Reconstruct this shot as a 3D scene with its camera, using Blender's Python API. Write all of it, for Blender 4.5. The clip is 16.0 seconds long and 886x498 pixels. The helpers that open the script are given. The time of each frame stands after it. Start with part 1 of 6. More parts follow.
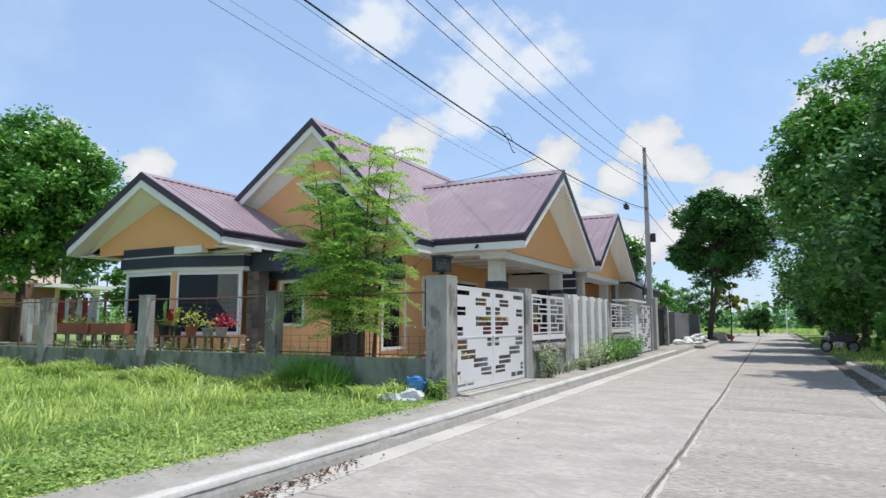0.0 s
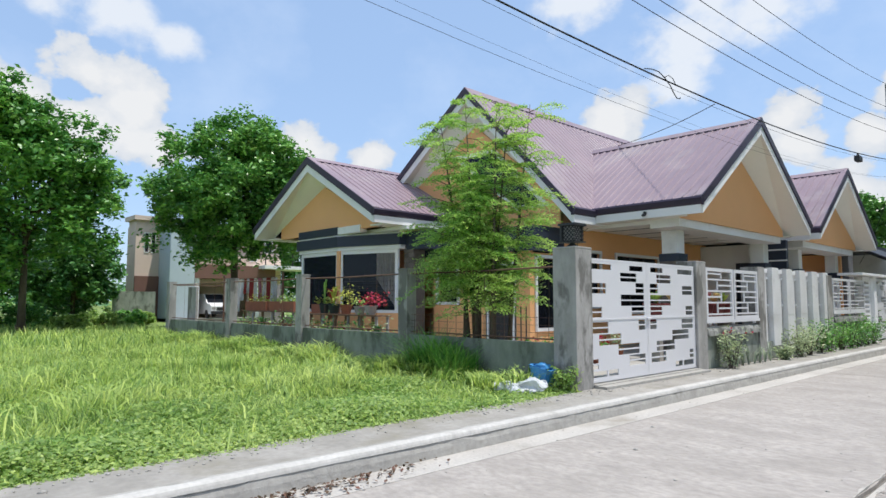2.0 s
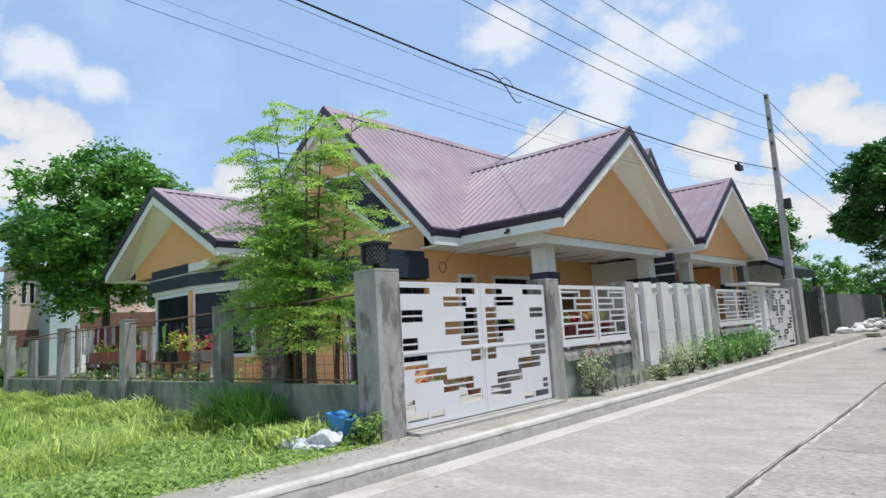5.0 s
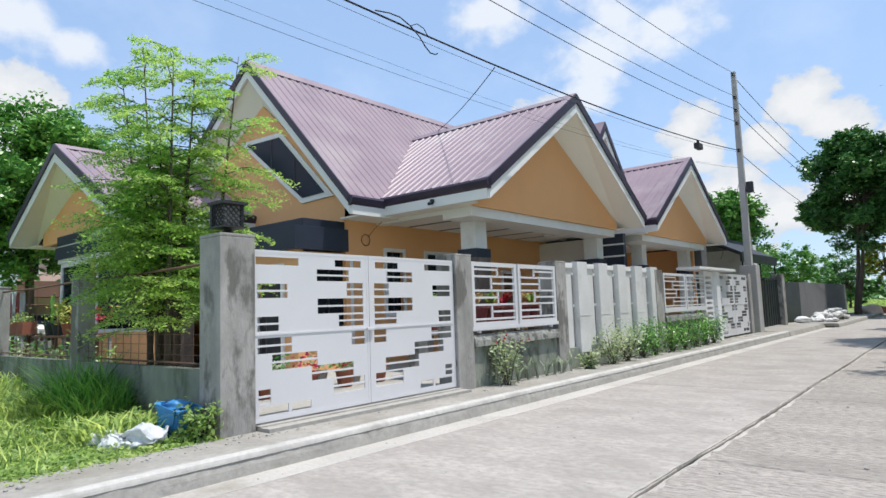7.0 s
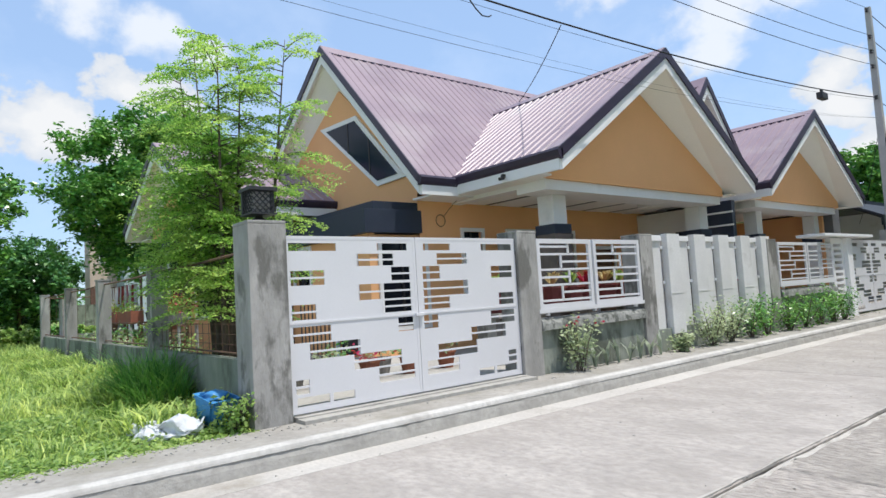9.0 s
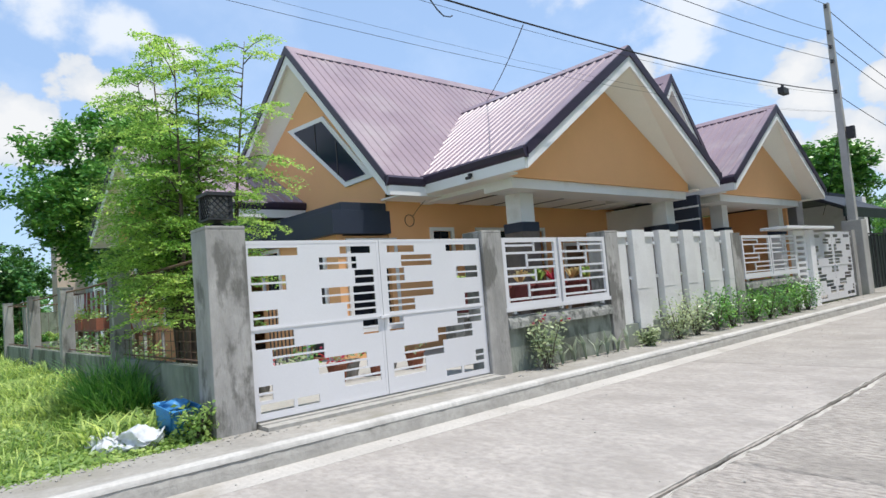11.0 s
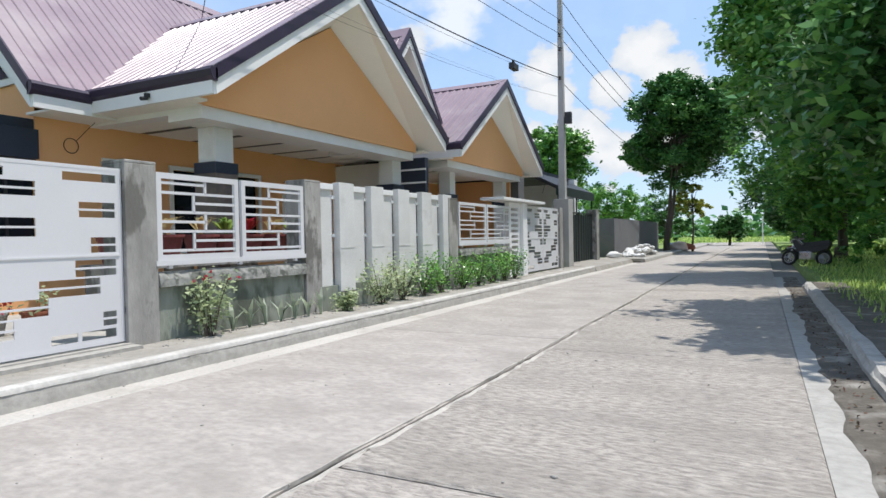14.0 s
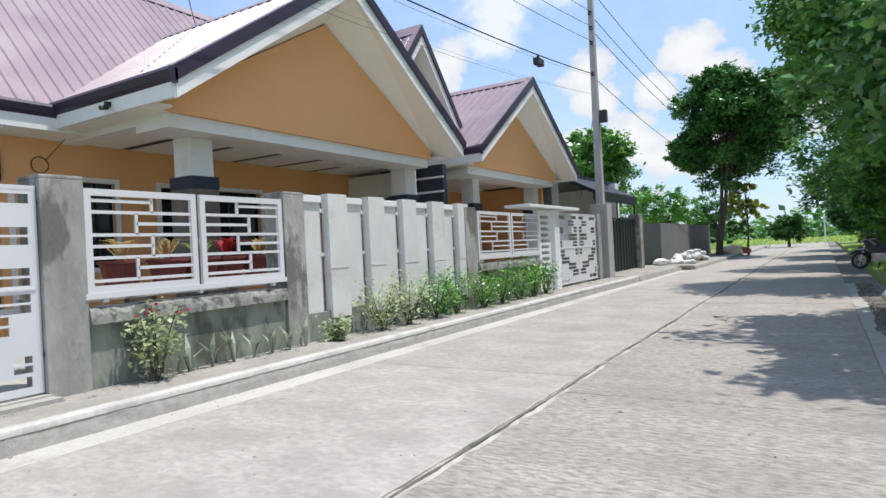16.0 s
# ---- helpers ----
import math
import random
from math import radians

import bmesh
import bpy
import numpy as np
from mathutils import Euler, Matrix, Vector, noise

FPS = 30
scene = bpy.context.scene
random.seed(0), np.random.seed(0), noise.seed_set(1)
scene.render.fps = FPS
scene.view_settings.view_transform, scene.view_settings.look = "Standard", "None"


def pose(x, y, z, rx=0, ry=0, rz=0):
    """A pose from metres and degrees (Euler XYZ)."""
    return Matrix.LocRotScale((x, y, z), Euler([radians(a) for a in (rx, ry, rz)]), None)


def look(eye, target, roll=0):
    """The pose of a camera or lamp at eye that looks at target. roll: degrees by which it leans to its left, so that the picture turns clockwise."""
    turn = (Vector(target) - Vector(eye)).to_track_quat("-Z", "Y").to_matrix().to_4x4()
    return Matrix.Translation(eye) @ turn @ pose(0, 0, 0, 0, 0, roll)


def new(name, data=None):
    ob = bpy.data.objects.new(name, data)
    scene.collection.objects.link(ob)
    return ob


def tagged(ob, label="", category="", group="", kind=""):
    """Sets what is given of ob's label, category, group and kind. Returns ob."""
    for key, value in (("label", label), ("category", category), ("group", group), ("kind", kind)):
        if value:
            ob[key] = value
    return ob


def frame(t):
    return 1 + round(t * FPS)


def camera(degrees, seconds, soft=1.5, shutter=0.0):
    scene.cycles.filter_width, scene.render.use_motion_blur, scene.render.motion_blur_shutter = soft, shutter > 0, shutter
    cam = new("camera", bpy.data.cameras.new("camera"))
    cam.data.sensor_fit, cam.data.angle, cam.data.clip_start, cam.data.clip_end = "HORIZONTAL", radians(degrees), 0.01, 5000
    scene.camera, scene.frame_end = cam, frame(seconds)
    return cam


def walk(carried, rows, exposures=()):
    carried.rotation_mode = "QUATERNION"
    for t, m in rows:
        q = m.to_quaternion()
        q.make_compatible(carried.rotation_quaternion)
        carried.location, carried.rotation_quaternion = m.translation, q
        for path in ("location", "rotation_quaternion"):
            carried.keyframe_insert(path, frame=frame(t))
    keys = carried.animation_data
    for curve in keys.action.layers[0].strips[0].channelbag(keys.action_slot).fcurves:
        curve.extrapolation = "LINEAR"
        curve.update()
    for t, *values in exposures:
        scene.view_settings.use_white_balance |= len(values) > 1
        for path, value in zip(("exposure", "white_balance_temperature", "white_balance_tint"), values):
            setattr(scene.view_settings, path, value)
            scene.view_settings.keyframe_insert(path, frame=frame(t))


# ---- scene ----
cam = camera(70.9, 16.0)
PATH = [
    (0, (-0.453, -0.385, 1.619), (-1.381, 1.371, 1.854), 0.0),
    (0.5, (-0.235, 0.114, 1.672), (-1.306, 1.795, 1.829), -2.8),
    (1, (-0.132, 0.563, 1.607), (-1.357, 2.132, 1.801), -6.5),
    (1.5, (-0.076, 1.145, 1.619), (-1.631, 2.392, 1.779), -3.2),
    (2, (-0.033, 1.713, 1.639), (-1.492, 3.072, 1.804), 0.1),
    (2.5, (0.033, 2.143, 1.626), (-1.318, 3.607, 1.804), -0.6),
    (3, (0.157, 2.595, 1.618), (-1.051, 4.184, 1.757), -3.1),
    (3.5, (0.151, 3.096, 1.662), (-1.037, 4.696, 1.84), -0.7),
    (3.7, (0.214, 3.214, 1.631), (-0.969, 4.809, 1.872), -2.4),
    (5.8, (0.468, 5.253, 1.601), (-0.88, 6.71, 1.844), -3.0),
    (6, (0.471, 5.436, 1.598), (-0.827, 6.94, 1.832), -2.5),
    (6.5, (0.416, 5.927, 1.618), (-0.747, 7.534, 1.874), -3.7),
    (7, (0.604, 6.351, 1.554), (-0.675, 7.877, 1.746), -2.0),
    (7.5, (0.645, 6.715, 1.532), (-0.73, 8.163, 1.638), -2.4),
    (8, (0.633, 7.154, 1.625), (-0.71, 8.627, 1.78), -2.5),
    (8.5, (0.647, 7.431, 1.578), (-0.798, 8.808, 1.698), -4.3),
    (8.7, (0.722, 7.448, 1.571), (-0.814, 8.72, 1.712), -3.1),
    (10.8, (0.946, 7.536, 1.59), (-0.594, 8.802, 1.739), -4.6),
    (11, (0.93, 7.594, 1.611), (-0.568, 8.914, 1.74), -4.7),
    (11.5, (1.113, 7.593, 1.564), (-0.291, 9.017, 1.622), -5.5),
    (12, (1.167, 7.7, 1.566), (-0.14, 9.214, 1.542), -5.6),
    (12.5, (1.019, 8.033, 1.573), (-0.12, 9.676, 1.606), -5.3),
    (13, (1.072, 8.449, 1.482), (0.046, 10.166, 1.459), -5.0),
    (13.5, (1.061, 9.033, 1.494), (-0.001, 10.727, 1.433), -2.4),
    (14, (0.89, 9.526, 1.455), (-0.022, 11.306, 1.418), -1.1),
    (14.5, (0.889, 9.966, 1.408), (-0.015, 11.749, 1.345), -3.7),
    (15, (0.886, 10.398, 1.502), (-0.139, 12.113, 1.421), -3.0),
    (15.5, (0.805, 10.84, 1.547), (-0.214, 12.56, 1.489), -1.0),
    (16, (0.765, 11.23, 1.503), (-0.277, 12.937, 1.506), -2.9),
]
walk(cam, [(t, look(eye, target, roll)) for t, eye, target, roll in PATH], [(0, 0.33), (5.5, 0.33), (8, 0.42), (13, 0.43), (16, 0.48)])

# ---- world and sun ----
SUN_EL, SUN_AZ = radians(72), radians(32)          # azimuth counted from +x towards +y
SUN_DIR = Vector((math.cos(SUN_EL) * math.cos(SUN_AZ), math.cos(SUN_EL) * math.sin(SUN_AZ), math.sin(SUN_EL)))
sun_data = bpy.data.lights.new("sun", "SUN")
sun_data.energy, sun_data.angle, sun_data.color = 3.4, radians(0.6), (1.0, 0.962, 0.915)
sun = new("sun", sun_data)
sun.matrix_world = look(SUN_DIR * 100, (0, 0, 0))

world = bpy.data.worlds.new("sky")
scene.world = world
world.use_nodes = True
wt = world.node_tree
wt.nodes.clear()


def wnode(kind, **values):
    n = wt.nodes.new(kind)
    for k, v in values.items():
        n.inputs[k].default_value = v
    return n


def wmath(op, a, b=None):
    n = wt.nodes.new("ShaderNodeMath")
    n.operation = op
    for i, v in enumerate((a, b)):
        if v is None:
            continue
        if isinstance(v, (int, float)):
            n.inputs[i].default_value = v
        else:
            wt.links.new(v, n.inputs[i])
    return n.outputs[0]


def wmix(fac, a, b):
    n = wt.nodes.new("ShaderNodeMix")
    n.data_type = "RGBA"
    for i, v in ((0, fac), (6, a), (7, b)):
        if isinstance(v, (int, float, tuple)):
            n.inputs[i].default_value = v
        else:
            wt.links.new(v, n.inputs[i])
    return n.outputs[2]


sky = wt.nodes.new("ShaderNodeTexSky")
sky.sky_type, sky.sun_disc = "NISHITA", False
sky.sun_elevation, sky.sun_rotation = SUN_EL, radians(90) - SUN_AZ
sky.air_density, sky.dust_density, sky.ozone_density = 1.0, 0.6, 1.4
coord = wt.nodes.new("ShaderNodeTexCoord")
stretch = wt.nodes.new("ShaderNodeVectorMath")
stretch.operation = "MULTIPLY"
stretch.inputs[1].default_value = (1, 1, 1.35)
wt.links.new(coord.outputs["Generated"], stretch.inputs[0])
# cumulus heaps: bearing from +y towards +x, elevation, angular radius, all in degrees
HEAPS = [(-31.5, 15.8, 4.2), (-34, 13.5, 4), (-18, 14.6, 3.4), (-17, 12.6, 3), (-9.5, 15.2, 3.4), (-7.4, 13.4, 3.2), (-11.5, 12.6, 3), (-14, 8.5, 4.2), (-11, 6.5, 4.5), (-20, 8.5, 3.6), (-6, 8, 5),
         (-1.5, 10, 4), (-53.5, 13, 2.6), (-59.7, 13.6, 3.2), (-63, 12, 3.2), (-77.5, 18, 4.2), (-74, 15.8, 4), (-77.5, 14, 4.8), (-83, 14.5, 5.5), (-72, 12.5, 4), (10, 16, 10), (40, 20, 15), (80, 25, 15), (130, 20, 18), (180, 25, 20),
         (-130, 20, 18), (-105, 14, 9), (60, 50, 16), (-90, 45, 12)]
VEILS = [(-25.4, 21.5, 5.5), (-34.4, 26.5, 4.5), (-19.7, 23, 5), (-22.5, 25, 5.5), (-26, 19, 3.5), (-75.6, 22.8, 4.2), (-80, 24, 4.5), (-71, 21.5, 2.5), (-36, 37, 8)]
best, veil = None, None
for k, (az, el, r) in enumerate(HEAPS + VEILS):
    a, e = radians(az), radians(el)
    c = Vector((math.cos(e) * math.sin(a), math.cos(e) * math.cos(a), math.sin(e) * 1.35))
    dist = wt.nodes.new("ShaderNodeVectorMath")
    dist.operation = "DISTANCE"
    dist.inputs[1].default_value = c
    wt.links.new(stretch.outputs[0], dist.inputs[0])
    v = wmath("SUBTRACT", 1.0, wmath("DIVIDE", dist.outputs["Value"], radians(r) * 1.02))
    if k < len(HEAPS):
        best = v if best is None else wmath("MAXIMUM", best, v)
    else:
        veil = v if veil is None else wmath("MAXIMUM", veil, v)
puff = wnode("ShaderNodeTexNoise", Scale=13.0, Detail=9.0, Roughness=0.55)
wt.links.new(stretch.outputs[0], puff.inputs["Vector"])
wisp = wnode("ShaderNodeTexNoise", Scale=3.0, Detail=6.0, Roughness=0.6)
wt.links.new(stretch.outputs[0], wisp.inputs["Vector"])
lumps = wmath("MULTIPLY", wmath("SUBTRACT", puff.outputs["Fac"], 0.5), 2.3)
dens = wmath("ADD", best, lumps)
ramp = wt.nodes.new("ShaderNodeMapRange")
ramp.interpolation_type = "SMOOTHSTEP"
ramp.inputs["From Min"].default_value, ramp.inputs["From Max"].default_value = 0.17, 0.40
wt.links.new(dens, ramp.inputs["Value"])
soft = wt.nodes.new("ShaderNodeMapRange")
soft.interpolation_type = "SMOOTHSTEP"
soft.inputs["From Min"].default_value, soft.inputs["From Max"].default_value, soft.inputs["To Max"].default_value = 0.1, 0.85, 0.85
wt.links.new(wmath("ADD", veil, lumps), soft.inputs["Value"])
thin = wt.nodes.new("ShaderNodeMapRange")
thin.inputs["From Min"].default_value, thin.inputs["From Max"].default_value = 0.5, 0.75
thin.inputs["To Max"].default_value = 0.28
wt.links.new(wisp.outputs["Fac"], thin.inputs["Value"])
shade = wt.nodes.new("ShaderNodeMapRange")
shade.inputs["From Min"].default_value, shade.inputs["From Max"].default_value = 0.15, 0.75
wt.links.new(dens, shade.inputs["Value"])
CLOUD_LIT, CLOUD_BODY = (5.6, 5.7, 5.85, 1), (4.1, 4.55, 5.2, 1)
cloud = wmix(shade.outputs[0], CLOUD_BODY, CLOUD_LIT)
milky = wmix(0.55, sky.outputs[0], (3.25, 4.75, 7.3, 1))
hazy = wmix(thin.outputs[0], milky, (5.6, 6.3, 7.4, 1))
veiled = wmix(soft.outputs[0], hazy, (5.7, 5.95, 6.3, 1))
full = wmix(ramp.outputs[0], veiled, cloud)
bg = wnode("ShaderNodeBackground", Strength=0.121)
wt.links.new(full, bg.inputs["Color"])
wout = wt.nodes.new("ShaderNodeOutputWorld")
wt.links.new(bg.outputs[0], wout.inputs["Surface"])


# ---- materials ----
def mat(name, light, dark=None, rough=0.7, metal=0.0, s1=1.5, s2=35.0, bump=0.15, bump_scale=None, fine=0.35, stain=None, stain_scale=0.6,
        stain_lo=0.52, stain_hi=0.7, per_object=0.0, per_island=0.0, translucent=0.0, transmission=0.0, spec=0.5, stretch_to=(1, 1, 1), ior=1.45):
    """Base colour between dark and light by a broad and a fine noise, stains of their own colour, bump from the fine noise."""
    m = bpy.data.materials.new(name)
    m.use_nodes = True
    t = m.node_tree
    t.nodes.clear()
    dark = dark or tuple(c * 0.8 for c in light)

    def noise_tex(scale, detail=6):
        n = t.nodes.new("ShaderNodeTexNoise")
        n.inputs["Scale"].default_value, n.inputs["Detail"].default_value = scale, detail
        n.inputs["Roughness"].default_value = 0.6
        t.links.new(mapping.outputs[0], n.inputs["Vector"])
        return n.outputs["Fac"]

    def mix(fac, a, b):
        n = t.nodes.new("ShaderNodeMix")
        n.data_type = "RGBA"
        for i, v in ((0, fac), (6, a), (7, b)):
            if isinstance(v, (int, float, tuple)):
                n.inputs[i].default_value = v
            else:
                t.links.new(v, n.inputs[i])
        return n.outputs[2]

    def mrange(v, lo, hi, a=0.0, b=1.0):
        n = t.nodes.new("ShaderNodeMapRange")
        for i, x in enumerate((lo, hi, a, b)):
            n.inputs[i + 1].default_value = x
        t.links.new(v, n.inputs[0])
        return n.outputs[0]

    tc = t.nodes.new("ShaderNodeTexCoord")
    mapping = t.nodes.new("ShaderNodeMapping")
    mapping.inputs["Scale"].default_value = stretch_to
    t.links.new(tc.outputs["Object"], mapping.inputs["Vector"])
    broad, small = noise_tex(s1), noise_tex(s2)
    col = mix(mrange(broad, 0.3, 0.7), (*dark, 1), (*light, 1))
    col = mix(mrange(small, 0.38, 0.68, 0.0, fine), col, (*[c * 0.62 for c in dark], 1))
    if stain:
        col = mix(mrange(noise_tex(stain_scale, 8), stain_lo, stain_hi, 0.0, 0.85), col, (*stain, 1))
    for amount, kind, out in ((per_object, "ShaderNodeObjectInfo", "Random"), (per_island, "ShaderNodeNewGeometry", "Random Per Island")):
        if amount:
            r = t.nodes.new(kind)
            h = t.nodes.new("ShaderNodeHueSaturation")
            t.links.new(mrange(r.outputs[out], 0, 1, 1 - amount, 1 + amount), h.inputs["Value"])
            t.links.new(mrange(r.outputs[out], 0, 1, 0.5 + amount * 0.06, 0.5 - amount * 0.06), h.inputs["Hue"])
            t.links.new(col, h.inputs["Color"])
            col = h.outputs[0]
    b = t.nodes.new("ShaderNodeBsdfPrincipled")
    t.links.new(col, b.inputs["Base Color"])
    b.inputs["Metallic"].default_value = metal
    b.inputs["Specular IOR Level"].default_value = spec
    b.inputs["Transmission Weight"].default_value = transmission
    b.inputs["IOR"].default_value = ior
    t.links.new(mrange(broad, 0.3, 0.7, rough * 0.88, min(1, rough * 1.1)), b.inputs["Roughness"])
    if bump:
        bp = t.nodes.new("ShaderNodeBump")
        bp.inputs["Strength"].default_value, bp.inputs["Distance"].default_value = min(bump, 1.0), 0.02 * max(bump, 1.0)
        t.links.new(noise_tex(bump_scale or s2), bp.inputs["Height"])
        t.links.new(bp.outputs[0], b.inputs["Normal"])
    out = t.nodes.new("ShaderNodeOutputMaterial")
    shader = b.outputs[0]
    if translucent:
        tr = t.nodes.new("ShaderNodeBsdfTranslucent")
        t.links.new(col, tr.inputs["Color"])
        mx = t.nodes.new("ShaderNodeMixShader")
        mx.inputs[0].default_value = translucent
        t.links.new(shader, mx.inputs[1]), t.links.new(tr.outputs[0], mx.inputs[2])
        shader = mx.outputs[0]
    t.links.new(shader, out.inputs["Surface"])
    return m


M_ROAD = mat("road_concrete", (0.46, 0.42, 0.376), (0.33, 0.30, 0.267), 0.85, s1=1.6, s2=11, bump=1.0, bump_scale=9, fine=0.5, stain=(0.27, 0.245, 0.215),
             stain_scale=0.9, stain_lo=0.5, stain_hi=0.72, per_object=0.05, stretch_to=(0.85, 1.25, 1))
M_BROOM = mat("broomed_concrete", (0.57, 0.515, 0.455), (0.40, 0.36, 0.316), 0.9, s1=1.4, s2=17, bump=2.6, bump_scale=17, fine=1.0, stain=(0.29, 0.262, 0.228),
              stain_scale=0.8, stain_lo=0.5, stain_hi=0.76, per_object=0.05, stretch_to=(0.55, 1.5, 1))
M_LIP = mat("cement_lip", (0.56, 0.52, 0.46), (0.40, 0.37, 0.33), 0.9, s1=3, s2=14, bump=0.8, stain=(0.3, 0.28, 0.25), stain_scale=2.5)
M_JOINT = mat("joint_filler", (0.25, 0.235, 0.21), None, 0.95, s2=30, bump=0.6)
M_KERB = mat("kerb_concrete", (0.47, 0.45, 0.41), (0.32, 0.305, 0.275), 0.88, s1=1.6, s2=12, bump=0.7, stain=(0.22, 0.21, 0.18), stain_scale=1.6, stain_lo=0.56, stain_hi=0.72)
M_YARD = mat("yard_concrete", (0.47, 0.45, 0.41), (0.36, 0.34, 0.31), 0.9, s1=0.9, s2=12, bump=0.4, stain=(0.34, 0.32, 0.28), stain_scale=0.7, stain_lo=0.58, stain_hi=0.75)
M_WALK = mat("sidewalk_concrete", (0.41, 0.385, 0.345), (0.28, 0.262, 0.23), 0.9, s1=1.3, s2=12, bump=0.5, stain=(0.24, 0.22, 0.17), stain_scale=1.1)
M_GUTTER = mat("gutter_concrete", (0.56, 0.53, 0.48), (0.44, 0.41, 0.37), 0.9, s1=0.8, s2=25, bump=0.5, stain=(0.27, 0.24, 0.19), stain_scale=0.9, stain_lo=0.58, stain_hi=0.75)
M_POST = mat("bare_concrete", (0.46, 0.44, 0.41), (0.27, 0.26, 0.24), 0.92, s1=2.2, s2=7, bump=0.6, bump_scale=26, fine=0.3, stain=(0.13, 0.125, 0.11), stain_scale=2.1, stain_lo=0.51, stain_hi=0.58, stretch_to=(1, 1, 0.45))
M_COPING = mat("coping_cement", (0.38, 0.375, 0.345), (0.20, 0.205, 0.185), 0.93, s1=4, s2=11, bump=0.8, bump_scale=22, fine=0.4, stain=(0.10, 0.105, 0.09), stain_scale=5.5, stain_lo=0.51, stain_hi=0.58)
M_MOSSY = mat("mossy_render", (0.32, 0.34, 0.29), (0.17, 0.195, 0.16), 0.95, s1=1.7, s2=7, bump=0.6, bump_scale=22, fine=0.3, stain=(0.085, 0.095, 0.07), stain_scale=2.0, stain_lo=0.49, stain_hi=0.60, stretch_to=(1, 1, 0.5))
M_WHITE = mat("white_paint", (0.84, 0.83, 0.82), (0.77, 0.76, 0.75), 0.55, s1=0.9, s2=50, bump=0.08, fine=0.12, stain=(0.56, 0.54, 0.50), stain_scale=1.2, stain_lo=0.6, stain_hi=0.85)
M_GATE = mat("white_sheet_paint", (0.70, 0.69, 0.70), (0.65, 0.64, 0.65), 0.38, s1=0.7, s2=60, bump=0.04, fine=0.08)
M_PANEL = mat("white_washed_panel", (0.74, 0.73, 0.71), (0.60, 0.59, 0.57), 0.7, s1=1.2, s2=30, bump=0.2, fine=0.2, stain=(0.42, 0.40, 0.37), stain_scale=1.3, stain_lo=0.6, stain_hi=0.8)
M_ORANGE = mat("orange_wall_paint", (0.86, 0.46, 0.215), (0.80, 0.42, 0.19), 0.75, s1=0.7, s2=60, bump=0.15, fine=0.14)
M_NAVY = mat("navy_paint", (0.032, 0.042, 0.068), (0.022, 0.03, 0.05), 0.5, s1=1.0, s2=40, bump=0.08)
M_SOFFIT = mat("soffit_board", (0.88, 0.85, 0.80), (0.83, 0.80, 0.75), 0.7, s1=0.8, s2=40, bump=0.08, fine=0.12)
M_ROOF = mat("roof_steel", (0.34, 0.25, 0.275), (0.265, 0.19, 0.215), 0.42, s1=0.6, s2=18, bump=0.05, fine=0.22, spec=0.6, stain=(0.37, 0.31, 0.31), stain_scale=0.5)
M_TRIM = mat("purple_trim", (0.050, 0.036, 0.066), (0.036, 0.027, 0.05), 0.4, s1=1.5, s2=30, bump=0.05)
M_DARK = mat("dark_metal", (0.035, 0.035, 0.038), (0.022, 0.022, 0.025), 0.5, s1=2, s2=40, bump=0.1)
M_GLASS = mat("tinted_glass", (0.022, 0.026, 0.034), (0.018, 0.022, 0.03), 0.04, s1=0.4, s2=3, bump=0.0, fine=0.05, transmission=0.25, spec=0.12)
M_TINT = mat("dark_window_glass", (0.012, 0.022, 0.045), None, 0.12, s1=0.4, s2=3, bump=0.0, fine=0.05, spec=0.18)
# near-dark base colour: the dimness of the closed rooms is put into the paint
M_INSIDE = mat("room_wall_painted_dim", (0.10, 0.09, 0.085), None, 0.9)
M_RUST = mat("rusty_pipe", (0.20, 0.11, 0.07), (0.10, 0.06, 0.045), 0.85, s1=4, s2=40, bump=0.3)
M_WOOD = mat("weathered_wood", (0.24, 0.135, 0.075), (0.14, 0.08, 0.05), 0.8, s1=2, s2=25, bump=0.3, stretch_to=(1, 1, 6))
M_STONE = mat("slate_cladding", (0.22, 0.18, 0.15), (0.11, 0.095, 0.085), 0.85, s1=2.5, s2=18, bump=0.6, per_object=0.35)
M_POLE = mat("pole_concrete", (0.48, 0.47, 0.45), (0.36, 0.35, 0.335), 0.9, s1=1.2, s2=25, bump=0.3)
M_WIRE = mat("black_cable", (0.025, 0.025, 0.027), None, 0.6)
M_BARK = mat("bark", (0.15, 0.115, 0.085), (0.075, 0.06, 0.045), 0.95, s1=3, s2=22, bump=0.9, stretch_to=(1, 1, 0.35))
M_LEAF = mat("tree_leaf", (0.20, 0.43, 0.085), (0.10, 0.28, 0.06), 0.33, s1=0.5, s2=6, bump=0.0, fine=0.15, per_island=0.45, translucent=0.2)
M_LEAF2 = mat("dark_tree_leaf", (0.125, 0.30, 0.075), (0.06, 0.175, 0.05), 0.33, s1=0.5, s2=6, bump=0.0, fine=0.15, per_island=0.45, translucent=0.18)
M_FERN = mat("feathery_leaf", (0.53, 0.69, 0.17), (0.25, 0.51, 0.10), 0.4, s1=1.1, s2=6, bump=0.0, fine=0.1, per_island=0.35, translucent=0.55)
M_GRASS = mat("grass_blade", (0.51, 0.635, 0.195), (0.29, 0.455, 0.10), 0.55, s1=0.45, s2=3, bump=0.0, fine=0.1, per_island=0.5, translucent=0.45)
M_SWORD = mat("sword_leaf", (0.66, 0.70, 0.58), (0.42, 0.50, 0.38), 0.5, s1=5, s2=20, bump=0.0, fine=0.2, per_object=0.25, translucent=0.2)
